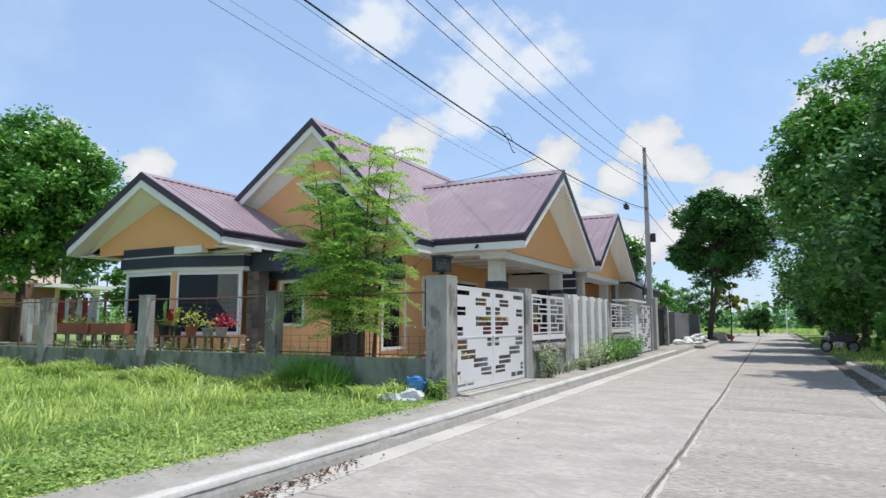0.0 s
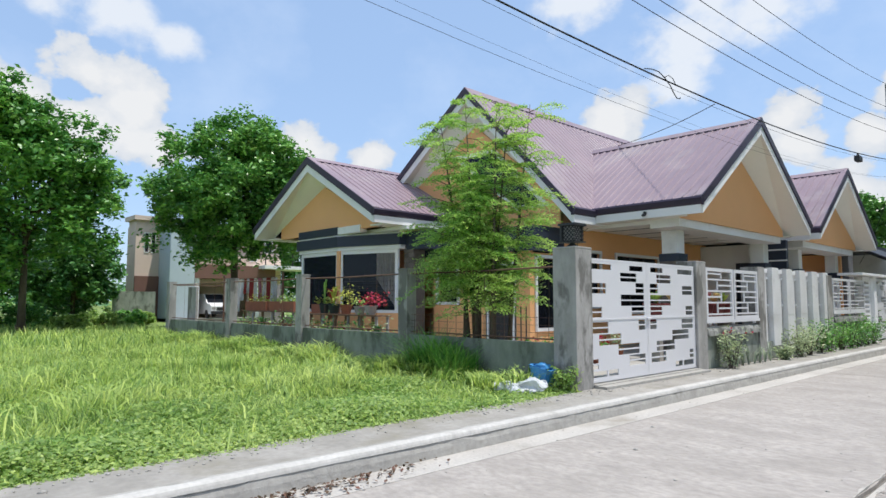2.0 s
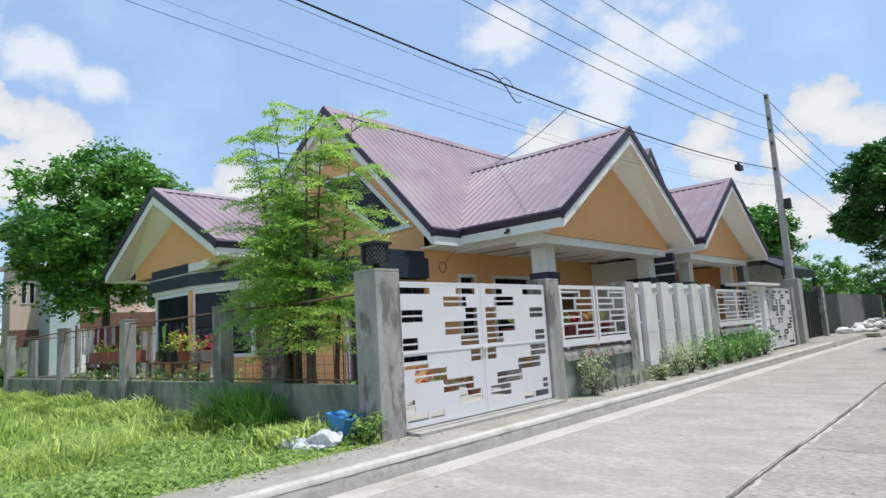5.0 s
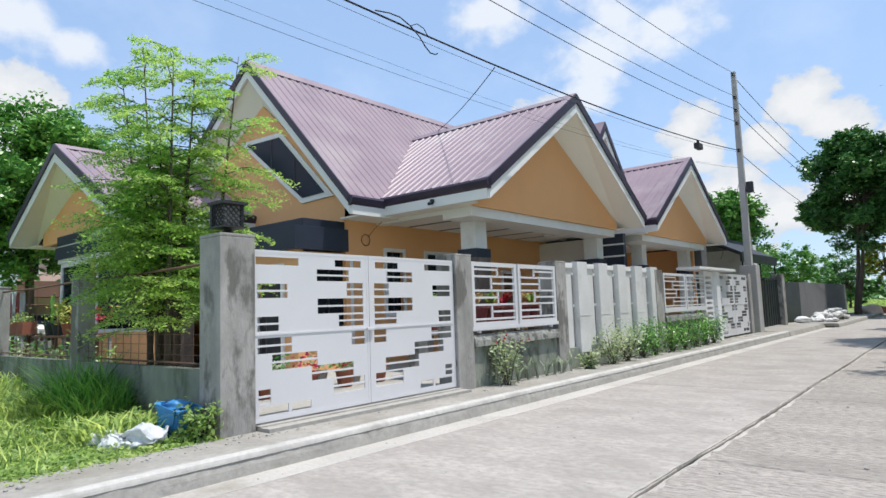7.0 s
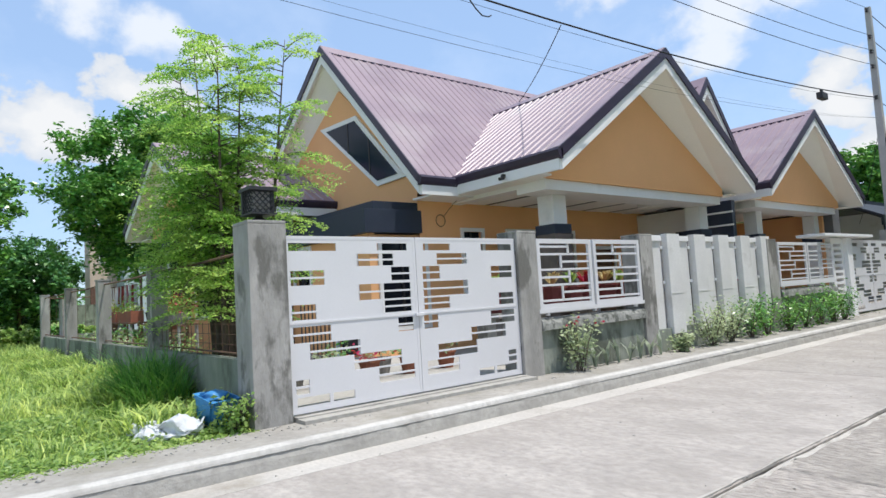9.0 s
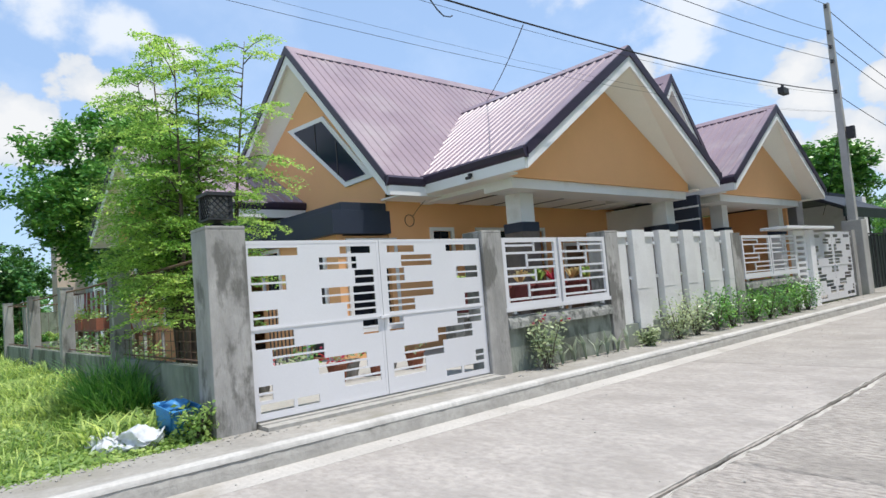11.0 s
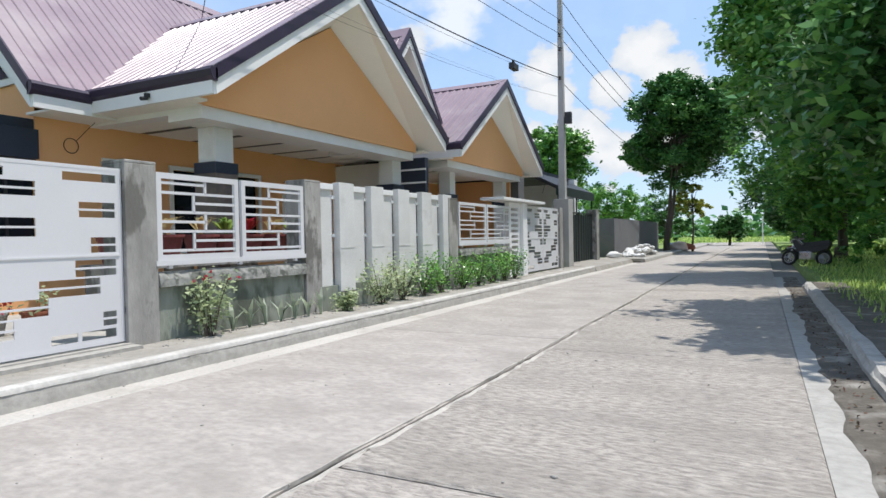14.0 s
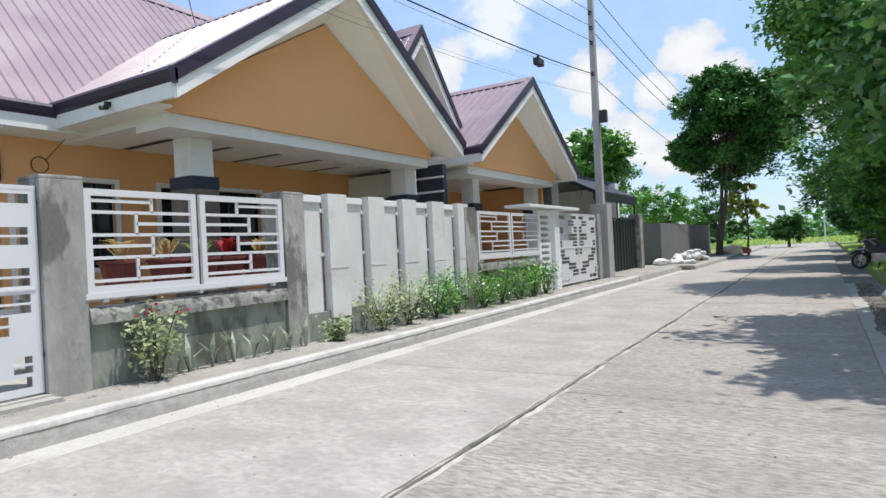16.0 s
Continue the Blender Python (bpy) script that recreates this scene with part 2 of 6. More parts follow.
M_CREEPER = mat("creeper_leaf", (0.44, 0.57, 0.18), (0.26, 0.43, 0.10), 0.45, s1=0.7, s2=4, bump=0.0, fine=0.1, per_island=0.35, translucent=0.45)
M_SAGE = mat("pale_weed_leaf", (0.56, 0.62, 0.40), (0.34, 0.44, 0.22), 0.5, s1=0.9, s2=5, bump=0.0, fine=0.1, per_island=0.4, translucent=0.4)
M_SOIL = mat("grassy_soil", (0.24, 0.32, 0.08), (0.15, 0.22, 0.05), 0.95, s1=0.5, s2=14, bump=0.8, stain=(0.16, 0.13, 0.08), stain_scale=0.4, stain_lo=0.6, stain_hi=0.75)
M_FIELD = mat("far_meadow", (0.20, 0.29, 0.07), (0.12, 0.20, 0.045), 0.95, s1=0.08, s2=1.2, bump=0.5)
M_DIRT = mat("gutter_dirt", (0.16, 0.14, 0.115), (0.08, 0.07, 0.055), 0.95, s1=3, s2=14, bump=0.8, stain=(0.34, 0.32, 0.28), stain_scale=2.0)
M_NOSE = mat("whitewashed_edge", (0.60, 0.58, 0.54), (0.48, 0.46, 0.42), 0.85, s1=2.0, s2=20, bump=0.3, stain=(0.36, 0.34, 0.31), stain_scale=2.2, stain_lo=0.52, stain_hi=0.68)
M_LITTER = mat("dry_leaves", (0.16, 0.09, 0.05), (0.07, 0.045, 0.03), 0.9, per_island=0.5, bump=0)
M_RED = mat("red_petals", (0.62, 0.05, 0.08), (0.42, 0.03, 0.05), 0.6, per_island=0.3, bump=0, translucent=0.3)
M_YELLOW = mat("yellow_green_leaf", (0.56, 0.56, 0.11), (0.36, 0.42, 0.08), 0.6, per_island=0.3, bump=0, translucent=0.3)
M_TERRA = mat("terracotta", (0.36, 0.13, 0.075), (0.24, 0.09, 0.055), 0.85, s1=3, s2=30, bump=0.2)
M_BLUE = mat("blue_plastic", (0.06, 0.27, 0.56), (0.045, 0.21, 0.46), 0.4, s1=3, s2=20, bump=0.15)
M_BAG = mat("white_plastic_bag", (0.86, 0.88, 0.90), (0.74, 0.77, 0.80), 0.35, s1=6, s2=20, bump=0.5, translucent=0.25)
M_BRICKRED = mat("faded_brown_paint", (0.24, 0.125, 0.09), (0.17, 0.09, 0.07), 0.8, s1=0.6, s2=20, bump=0.2)
M_SACK = mat("woven_sack", (0.78, 0.77, 0.75), (0.62, 0.61, 0.58), 0.8, s1=3, s2=60, bump=0.5, per_object=0.15)
M_GREY = mat("grey_rendered_block", (0.20, 0.20, 0.205), (0.15, 0.15, 0.155), 0.9, s1=0.6, s2=20, bump=0.4, stain=(0.13, 0.13, 0.135), stain_scale=0.8)
M_GREEN = mat("dark_green_sheet", (0.022, 0.036, 0.033), (0.015, 0.026, 0.024), 0.6, s1=1, s2=30, bump=0.1)
M_PEACH = mat("peach_wall_paint", (0.76, 0.60, 0.49), (0.68, 0.53, 0.43), 0.8, s1=0.5, s2=30, bump=0.2)
M_BLUEGREY = mat("pale_blue_render", (0.52, 0.60, 0.64), (0.44, 0.52, 0.57), 0.85, s1=0.5, s2=30, bump=0.2)
M_REDROOF = mat("rust_red_roof", (0.34, 0.12, 0.07), (0.24, 0.09, 0.055), 0.6, s1=0.8, s2=20, bump=0.1)
M_CURTAIN = mat("pale_curtain", (0.55, 0.52, 0.50), (0.40, 0.38, 0.36), 0.9, s1=1, s2=12, bump=0.3, translucent=0.3)
M_CHROME = mat("scratched_steel", (0.5, 0.5, 0.52), None, 0.3, metal=0.9, bump=0.05)
M_TYRE = mat("tyre_rubber", (0.03, 0.03, 0.03), None, 0.8)
CLOTHS = [mat("cloth_" + n, c, None, 0.9, s1=2, s2=14, bump=0.3, translucent=0.2) for n, c in
          (("white", (0.75, 0.74, 0.74)), ("pink", (0.55, 0.22, 0.28)), ("blue", (0.16, 0.24, 0.42)), ("grey", (0.32, 0.32, 0.34)), ("red", (0.42, 0.07, 0.07)))]


# ---- builders ----
def link_mesh(name, data, material, parent=None, label=""):
    data.materials.clear()
    data.materials.append(material)
    ob = new(name, data)
    if parent:
        ob.parent = parent
        if parent.type == "EMPTY" or parent.matrix_basis != Matrix():
            ob.matrix_parent_inverse = Matrix()
    if label:
        tagged(ob, label)
    return ob


def part(name, bm, material, parent=None, label="", smooth=False):
    """Links a bmesh as one mesh object under a thing or a part."""
    me = bpy.data.meshes.new(name)
    bm.to_mesh(me)
    bm.free()
    if smooth:
        me.shade_smooth()
    return link_mesh(name, me, material, parent, label)


def thing(name, label, category, group="", kind=""):
    return tagged(new(name), label, category, group, kind)


def add_box(bm, x0, x1, y0, y1, z0, z1):
    v = [bm.verts.new(p) for p in ((x0, y0, z0), (x1, y0, z0), (x1, y1, z0), (x0, y1, z0), (x0, y0, z1), (x1, y0, z1), (x1, y1, z1), (x0, y1, z1))]
    for f in ((3, 2, 1, 0), (4, 5, 6, 7), (0, 1, 5, 4), (1, 2, 6, 5), (2, 3, 7, 6), (3, 0, 4, 7)):
        bm.faces.new([v[i] for i in f])
    return bm


def box(*dims, bevel=0.0):
    bm = add_box(bmesh.new(), *dims)
    if bevel:
        bmesh.ops.bevel(bm, geom=bm.edges[:], offset=bevel, segments=2, affect="EDGES", profile=0.7)
    return bm


def boxes(rows):
    bm = bmesh.new()
    for r in rows:
        add_box(bm, *r)
    return bm


def prism(points, axis, a, b):
    """A polygon in the two other axes, drawn out from a to b along axis."""
    bm = bmesh.new()
    put = {"x": lambda p, d: (d, p[0], p[1]), "y": lambda p, d: (p[0], d, p[1]), "z": lambda p, d: (p[0], p[1], d)}[axis]
    lo, hi = [bm.verts.new(put(p, a)) for p in points], [bm.verts.new(put(p, b)) for p in points]
    n = len(points)
    bm.faces.new(lo), bm.faces.new(hi[::-1])
    for i in range(n):
        bm.faces.new((lo[i], hi[i], hi[(i + 1) % n], lo[(i + 1) % n]))
    bmesh.ops.recalc_face_normals(bm, faces=bm.faces[:])
    return bm


def tube(points, radii, sides=8, bm=None):
    bm = bm or bmesh.new()
    rings = []
    for i, p in enumerate(points):
        p = Vector(p)
        d = (Vector(points[min(i + 1, len(points) - 1)]) - Vector(points[max(i - 1, 0)])).normalized()
        u = d.orthogonal().normalized() if not rings else (prev - d * prev.dot(d)).normalized()
        prev = u
        w = d.cross(u)
        r = radii[i] if isinstance(radii, (list, tuple)) else radii
        rings.append([bm.verts.new(p + (u * math.cos(k * 2 * math.pi / sides) + w * math.sin(k * 2 * math.pi / sides)) * r) for k in range(sides)])
    for a, b in zip(rings, rings[1:]):
        for k in range(sides):
            bm.faces.new((a[k], a[(k + 1) % sides], b[(k + 1) % sides], b[k]))
    bm.faces.new(rings[0][::-1]), bm.faces.new(rings[-1])
    return bm


def lathe(profile, sides=16, at=(0, 0, 0)):
    bm = bmesh.new()
    rings = [[bm.verts.new((at[0] + r * math.cos(k * 2 * math.pi / sides), at[1] + r * math.sin(k * 2 * math.pi / sides), at[2] + z)) for k in range(sides)] for r, z in profile]
    for a, b in zip(rings, rings[1:]):
        for k in range(sides):
            bm.faces.new((a[k], a[(k + 1) % sides], b[(k + 1) % sides], b[k]))
    bm.faces.new(rings[0][::-1]), bm.faces.new(rings[-1])
    return bm


def cells(u0, u1, v0, v1, holes):
    """The rectangles that fill (u0, u1) x (v0, v1) round the rectangular holes."""
    vs = sorted({v0, v1, *[h[2] for h in holes], *[h[3] for h in holes]})
    out = []
    for a, b in zip(vs, vs[1:]):
        mid, start = (a + b) / 2, u0
        for h in sorted(h for h in holes if h[2] < mid < h[3]):
            if h[0] > start + 1e-6:
                out.append((start, h[0], a, b))
            start = max(start, h[1])
        if start < u1 - 1e-6:
            out.append((start, u1, a, b))
    return out


def wall_x(x0, x1, u0, u1, v0, v1, holes=()):
    """A wall across x, which runs along y."""
    return boxes([(x0, x1, a, b, c, d) for a, b, c, d in cells(u0, u1, v0, v1, list(holes))])


def wall_y(y0, y1, u0, u1, v0, v1, holes=()):
    return boxes([(a, b, y0, y1, c, d) for a, b, c, d in cells(u0, u1, v0, v1, list(holes))])


def mesh_np(name, verts, faces, material, parent=None, label=""):
    me = bpy.data.meshes.new(name)
    n, k = faces.shape
    me.vertices.add(len(verts)), me.loops.add(n * k), me.polygons.add(n)
    me.vertices.foreach_set("co", verts.astype(np.float32).ravel())
    me.loops.foreach_set("vertex_index", faces.astype(np.int32).ravel())
    me.polygons.foreach_set("loop_start", np.arange(0, n * k, k, dtype=np.int32))
    me.update(calc_edges=True)
    return link_mesh(name, me, material, parent, label)


def window_on(parent, axis, face, u0, u1, v0, v1, out=1, name="window", mullions=1, frame_mat=None, trim=0.09, label=""):
    """A window in a hole of a wall: trim round it, sash bars, pane. axis: the wall's normal; face: its outer plane; out: the side it looks to."""
    frame_mat = frame_mat or M_WHITE

    def b(a0, a1, c0, c1, d0, d1):
        p, q = sorted((face + out * a0, face + out * a1))
        return (p, q, c0, c1, d0, d1) if axis == "x" else (c0, c1, p, q, d0, d1)
    rim = boxes([b(-0.02, 0.045, u0 - trim, u1 + trim, v1, v1 + trim), b(-0.02, 0.045, u0 - trim, u1 + trim, v0 - trim, v0),
                 b(-0.02, 0.045, u0 - trim, u0, v0, v1), b(-0.02, 0.045, u1, u1 + trim, v0, v1)])
    w = part(name, rim, frame_mat, parent, label)
    part("pane", box(*b(-0.09, -0.08, u0, u1, v0, v1)), M_GLASS, w).visible_shadow = False
    for i in range(mullions):
        u = u0 + (u1 - u0) * (i + 1) / (mullions + 1)
        part("sash_bar", box(*b(-0.10, -0.04, u - 0.025, u + 0.025, v0, v1)), M_DARK, w)
    return w


def leaf_quads(centres, size, rng, up=1.0, aspect=0.45, spread=0.0):
    """A rhombus leaf round every centre, folded a little along its midrib."""
    n = len(centres)
    d = rng.normal(size=(n, 3))
    d /= np.linalg.norm(d, axis=1)[:, None]
    d[:, 2] *= 0.6
    nrm = rng.normal(size=(n, 3))
    nrm[:, 2] = np.abs(nrm[:, 2]) + up
    side = np.cross(d, nrm)
    side /= np.linalg.norm(side, axis=1)[:, None] + 1e-9
    s = (size * rng.uniform(0.6, 1.3, n))[:, None]
    a, b = centres - d * s * 0.5, centres + d * s * 0.5
    droop = np.array([0, 0, 1.0]) * s * 0.12
    verts = np.stack([a, centres + side * s * aspect * 0.5 - droop * 0, b - droop, centres - side * s * aspect * 0.5], 1).reshape(-1, 3)
    return verts, np.arange(n * 4).reshape(-1, 4)


def tree(name, label, at, height, crown_z, radius, leaf=0.28, clumps=240, per=70, seed=1, material=None, squash=1.0, trunk_r=0.22, group="", lean=(0, 0), stems=1):
    """Trunk, limbs and a crown of leaf clumps with gaps, set out over several lobes."""
    rng = np.random.default_rng(seed)
    root = thing(name, label, "tree", group)
    x, y, z = at
    mid, half = (crown_z + height) / 2, (height - crown_z) / 2
    lobes = []
    for i in range(15):
        a, e, lr = rng.uniform(0, 2 * math.pi), rng.uniform(-0.95, 0.95), radius * rng.uniform(0.26, 0.46)
        k = math.sqrt(1 - e * e)
        lobes.append((x + lean[0] + (radius - lr * 1.05) * k * math.cos(a), y + lean[1] + (radius - lr * 1.05) * k * math.sin(a), z + mid + (half - lr) * e, lr))
    lobes.append((x + lean[0], y + lean[1], z + mid + half * 0.5, radius * 0.42))
    lobes.append((x + lean[0], y + lean[1], z + mid, radius * 0.6))
    wood = bmesh.new()
    for s in range(stems):
        ox, oy = (rng.uniform(-0.4, 0.4), rng.uniform(-0.4, 0.4)) if stems > 1 else (0, 0)
        top = (x + lean[0] * 0.7 + ox * 2, y + lean[1] * 0.7 + oy * 2, z + mid + half * 0.3)
        pts = [(x + ox * 0.5, y + oy * 0.5, z - 0.3), (x + ox * 0.6, y + oy * 0.6, z + 0.5), (x + ox + lean[0] * 0.2 + 0.08, y + oy + lean[1] * 0.2, z + crown_z * 0.7), top]
        tube(pts, [trunk_r * 1.35, trunk_r, trunk_r * 0.8, trunk_r * 0.25], 9, wood)
        for lx, ly, lz, lr in lobes:
            f = rng.uniform(0.35, 0.75)
            sx, sy, sz = [p + (q - p) * f for p, q in zip(pts[2], top)]
            tube([(sx, sy, sz), ((sx + lx) / 2, (sy + ly) / 2, (sz + lz) / 2 + 0.2), (lx, ly, lz)], [trunk_r * 0.4, trunk_r * 0.25, trunk_r * 0.08], 5, wood)
    part("trunk", wood, M_BARK, root, smooth=True)
    cs = []
    for i in range(clumps):
        lx, ly, lz, lr = lobes[rng.integers(len(lobes))]
        v = rng.normal(size=3)
        v /= np.linalg.norm(v)
        r = lr * rng.uniform(0.55, 1.12)
        c = np.array((lx, ly, lz)) + v * r * np.array((1, 1, squash))
        cs.append(c + rng.normal(size=(int(per * 1.5), 3)) * lr * rng.uniform(0.10, 0.17) * np.array((1, 1, 0.8)))
    cs = np.concatenate(cs)
    verts, faces = leaf_quads(cs, leaf * 0.86, rng, up=0.75)
    mesh_np("crown", verts, faces, material or M_LEAF, root)
    return root


# ---- ground, road, kerbs ----
GROUND_Z = 0.16
ROAD_L, ROAD_R, JOINT_X = -4.58, 1.24, -1.58
GATE_X = -5.95
FENCE_Y = 10.36


def ground_sheet():
    """One sheet to the horizon, with a trough for the road."""
    xs = [-900, -300, -120, -60, -30, -20, -12, -8, -5.9, -5.3, -5.05, -5.0, 2.1, 2.15, 2.6, 4, 8, 15, 40, 120, 300, 900]
    ys = [-400, -120, -50, -25, -12, -6, 0, 4, 8, 12, 20, 30, 40, 50, 60, 75, 90, 110, 125, 140, 200, 400, 900, 1600]
    bm = bmesh.new()
    grid = []
    for y in ys:
        row = []
        for x in xs:
            trough = -5.04 < x < 2.12
            z = -0.12 if trough else GROUND_Z
            if abs(x) > 6 and not trough:
                z += 0.10 * noise.noise((x * 0.12, y * 0.12, 3))
            row.append(bm.verts.new((x, y, z)))
        grid.append(row)
    for a, b in zip(grid, grid[1:]):
        for i in range(len(xs) - 1):
            bm.faces.new((a[i], a[i + 1], b[i + 1], b[i]))
    return bm


ground = tagged(part("ground", ground_sheet(), M_SOIL), "flat soil and meadow round the houses, overgrown with grass", "ground", kind="structure")

road = tagged(part("road", box(-4.98, 2.08, -60, 128, -0.115, -0.05), M_JOINT), "pale concrete road laid in slabs with dark open joints", "road", kind="structure")
gut = part("gutter", boxes([(-4.98, ROAD_L - 0.012, -60, 128, -0.05, -0.006), ]), M_GUTTER, road, "pale cement gutter strip")
part("gutter", box(ROAD_R + 0.003, 1.86, -60, 32, -0.05, -0.008), M_KERB, road)


def jx(y):
    return JOINT_X + 0.012 * math.sin(y * 0.9) - 0.004 * max(0.0, y - 14)


def slab(y0, y1, left):
    a0, a1 = (ROAD_L, jx(y0) - 0.028) if left else (jx(y0) + 0.028, ROAD_R)
    b0, b1 = (ROAD_L, jx(y1) - 0.028) if left else (jx(y1) + 0.028, ROAD_R)
    y0, y1 = y0 + 0.012, y1 - 0.012
    bm = bmesh.new()
    top = random.uniform(-0.004, 0.004)
    n = int((y1 - y0) / 0.3)
    edge = [(jx(y0 + (y1 - y0) * i / n) + (-0.028 if left else 0.028) + random.uniform(-0.012, 0.012), y0 + (y1 - y0) * i / n) for i in range(n + 1)]
    pts = [(a0, y0), *edge, (b0, y1)] if left else [*edge[::-1], (a1, y0), (b1, y1)]
    lo = [bm.verts.new((x, y, -0.05)) for x, y in pts]
    mid = [bm.verts.new((x, y, top - 0.012)) for x, y in pts]
    cx, cy, m = (ROAD_L + JOINT_X) / 2 if left else (ROAD_R + JOINT_X) / 2, (y0 + y1) / 2, len(pts)
    hi = [bm.verts.new((x + (0.02 if x < cx else -0.02), y + (0.02 if y < y0 + 0.01 else -0.02 if y > y1 - 0.01 else 0), top)) for x, y in pts]
    for a, b in ((lo, mid), (mid, hi)):
        for i in range(m):
            bm.faces.new((a[i], a[(i + 1) % m], b[(i + 1) % m], b[i]))
    bm.faces.new(hi)
    bmesh.ops.recalc_face_normals(bm, faces=bm.faces[:])
    return part("slab", bm, M_ROAD if left else M_BROOM, road)


# cement squeezed up along both sides of the lengthwise joint
for side in (-1, 1):
    bm, rr = bmesh.new(), random.Random(17 + side)
    rows = []
    for i in range(360):
        y = -4 + 0.14 * i
        o = jx(y) + side * (0.034 + rr.uniform(-0.008, 0.008))
        w = rr.uniform(0.01, 0.055) if rr.random() < 0.8 else 0.008
        top = rr.uniform(0.004, 0.012)
        rows.append([bm.verts.new(p) for p in ((o, y, -0.02), (o, y, top), (o + side * w * 0.6, y, top * 0.9), (o + side * w, y, -0.004))])
    for a, b in zip(rows, rows[1:]):
        for j in range(3):
            bm.faces.new((a[j], b[j], b[j + 1], a[j + 1]))
    bmesh.ops.recalc_face_normals(bm, faces=bm.faces[:])
    part("joint_lip", bm, M_LIP, road, "crumbling pale cement edge")
for k in range(-9, 25):
    slab(12.75 + 4.5 * k, 12.75 + 4.5 * (k + 1), False)
for k in range(-4, 8):
    slab(31.5 + 13.5 * k, 31.5 + 13.5 * (k + 1), True)


def kerb(y0, y1, x_face, side, top=0.2, rough=0.004):
    """A worn kerb with a rounded nose; side 1: the road lies towards +x."""
    bm = bmesh.new()
    prof = [(0.03, -0.05), (0.015, 0.08), (0.0, top - 0.05), (-0.02, top - 0.012), (-0.06, top), (-0.17, top + 0.004), (-0.18, -0.05)]
    rng = random.Random(int(y0 * 10))
    n = max(2, int((y1 - y0) / 0.35))
    rings = []
    for i in range(n + 1):
        y = y0 + (y1 - y0) * i / n
        chip = 0.010 if rng.random() < 0.12 else 0.0
        rings.append([bm.verts.new((x_face + side * (px - (chip if 2 <= j <= 3 else 0) + rng.uniform(-rough, rough)), y, pz - (chip * 0.7 if 3 <= j <= 4 else 0) + rng.uniform(-rough, rough)))
                      for j, (px, pz) in enumerate(prof)])
    for a, b in zip(rings, rings[1:]):
        for j in range(len(prof) - 1):
            f = (a[j], a[j + 1], b[j + 1], b[j])
            bm.faces.new(f if side < 0 else f[::-1])
    bm.faces.new(rings[0]), bm.faces.new(rings[-1][::-1])
    bmesh.ops.recalc_face_normals(bm, faces=bm.faces[:])
    return bm


tagged(part("kerb_west", kerb(-60, 34.2, -4.99, 1), M_KERB), "worn pale concrete kerb with a whitened top edge", "kerb", kind="structure")
nose = bmesh.new()
nrng = random.Random(3)
rows = []
for i in range(560):
    y = -20 + 54.2 * i / 559
    o, w = nrng.uniform(-0.003, 0.003), 0.02 * noise.noise((y * 1.7, 2.0, 0)) + nrng.uniform(-0.012, 0.012)
    rows.append([nose.verts.new((x + o, y, z + nrng.uniform(-0.001, 0.002))) for x, z in ((-4.981, 0.148), (-4.986, 0.172), (-4.995, 0.194), (-5.018, 0.205), (-5.055, 0.2105), (-5.085 + w, 0.2105), (-5.095 + w, 0.203))])
for a, b in zip(rows, rows[1:]):
    for j in range(6):
        nose.faces.new((a[j], b[j], b[j + 1], a[j + 1]))
bmesh.ops.recalc_face_normals(nose, faces=nose.faces[:])
tagged(part("kerb_edge", nose, M_NOSE), "worn whitewash along the kerb edge", "kerb", kind="structure")
tagged(part("kerb_west_far", kerb(42.0, 92, -4.35, 1), M_KERB), "worn pale concrete kerb past the driveway", "kerb", kind="structure")
tagged(part("kerb_east", kerb(-60, 27.6, 1.82, -1, 0.16, 0.016), M_KERB), "chipped pale concrete kerb beside the grass verge", "kerb", kind="structure")
dirt, drng = bmesh.new(), random.Random(23)
rows = []
for i in range(260):
    y = -20 + 0.2 * i
    e = 1.46 + 0.07 * noise.noise((3.1, y * 0.55, 0)) + 0.05 * noise.noise((8.3, y * 2.2, 0)) + drng.uniform(-0.02, 0.02)
    rows.append([dirt.verts.new(p) for p in ((e - 0.05, y, -0.02), (e, y, 0.002), ((e + 1.83) / 2, y, 0.012 + drng.uniform(-0.006, 0.01)), (1.83, y, 0.025 + drng.uniform(-0.008, 0.012)), (1.84, y, -0.06))])
for a, b in zip(rows, rows[1:]):
    for j in range(4):
        dirt.faces.new((a[j], a[j + 1], b[j + 1], b[j]))
bmesh.ops.recalc_face_normals(dirt, faces=dirt.faces[:])
tagged(part("gutter_dirt", dirt, M_DIRT), "strip of dark dirt along the kerb", "dirt", kind="structure")
walk_bm = boxes([(-5.98, -5.165, -60, 34.2, 0.05, 0.192), (-5.98, -4.525, 42, 92, 0.05, 0.192), (-6.48, -5.98, 42, 62, 0.05, 0.235)])
tagged(part("verge_soil", box(1.995, 2.7, -60, 27.6, 0.05, 0.168), M_DIRT), "bare dark soil behind the kerb under the trees", "soil", kind="structure")
tagged(part("pavement", walk_bm, M_WALK), "narrow dusty concrete pavement behind the kerb", "pavement", kind="structure")
tagged(part("driveway_ramp", prism([(-4.92, -0.01), (-4.99, 0.172), (-5.5, 0.2), (-9.0, 0.36), (-9.0, 0.05), (-4.92, -0.06)], "y", 34.2, 42.0), M_WALK), "sloping concrete driveway apron", "driveway", kind="structure")
tagged(part("gate_sill", boxes([(-6.25, -5.72, 10.66, 14.5, 0.19, 0.235), (-6.25, -5.9, 10.66, 14.5, 0.235, 0.25)]), M_KERB), "low concrete sill under the gate", "sill", kind="structure")
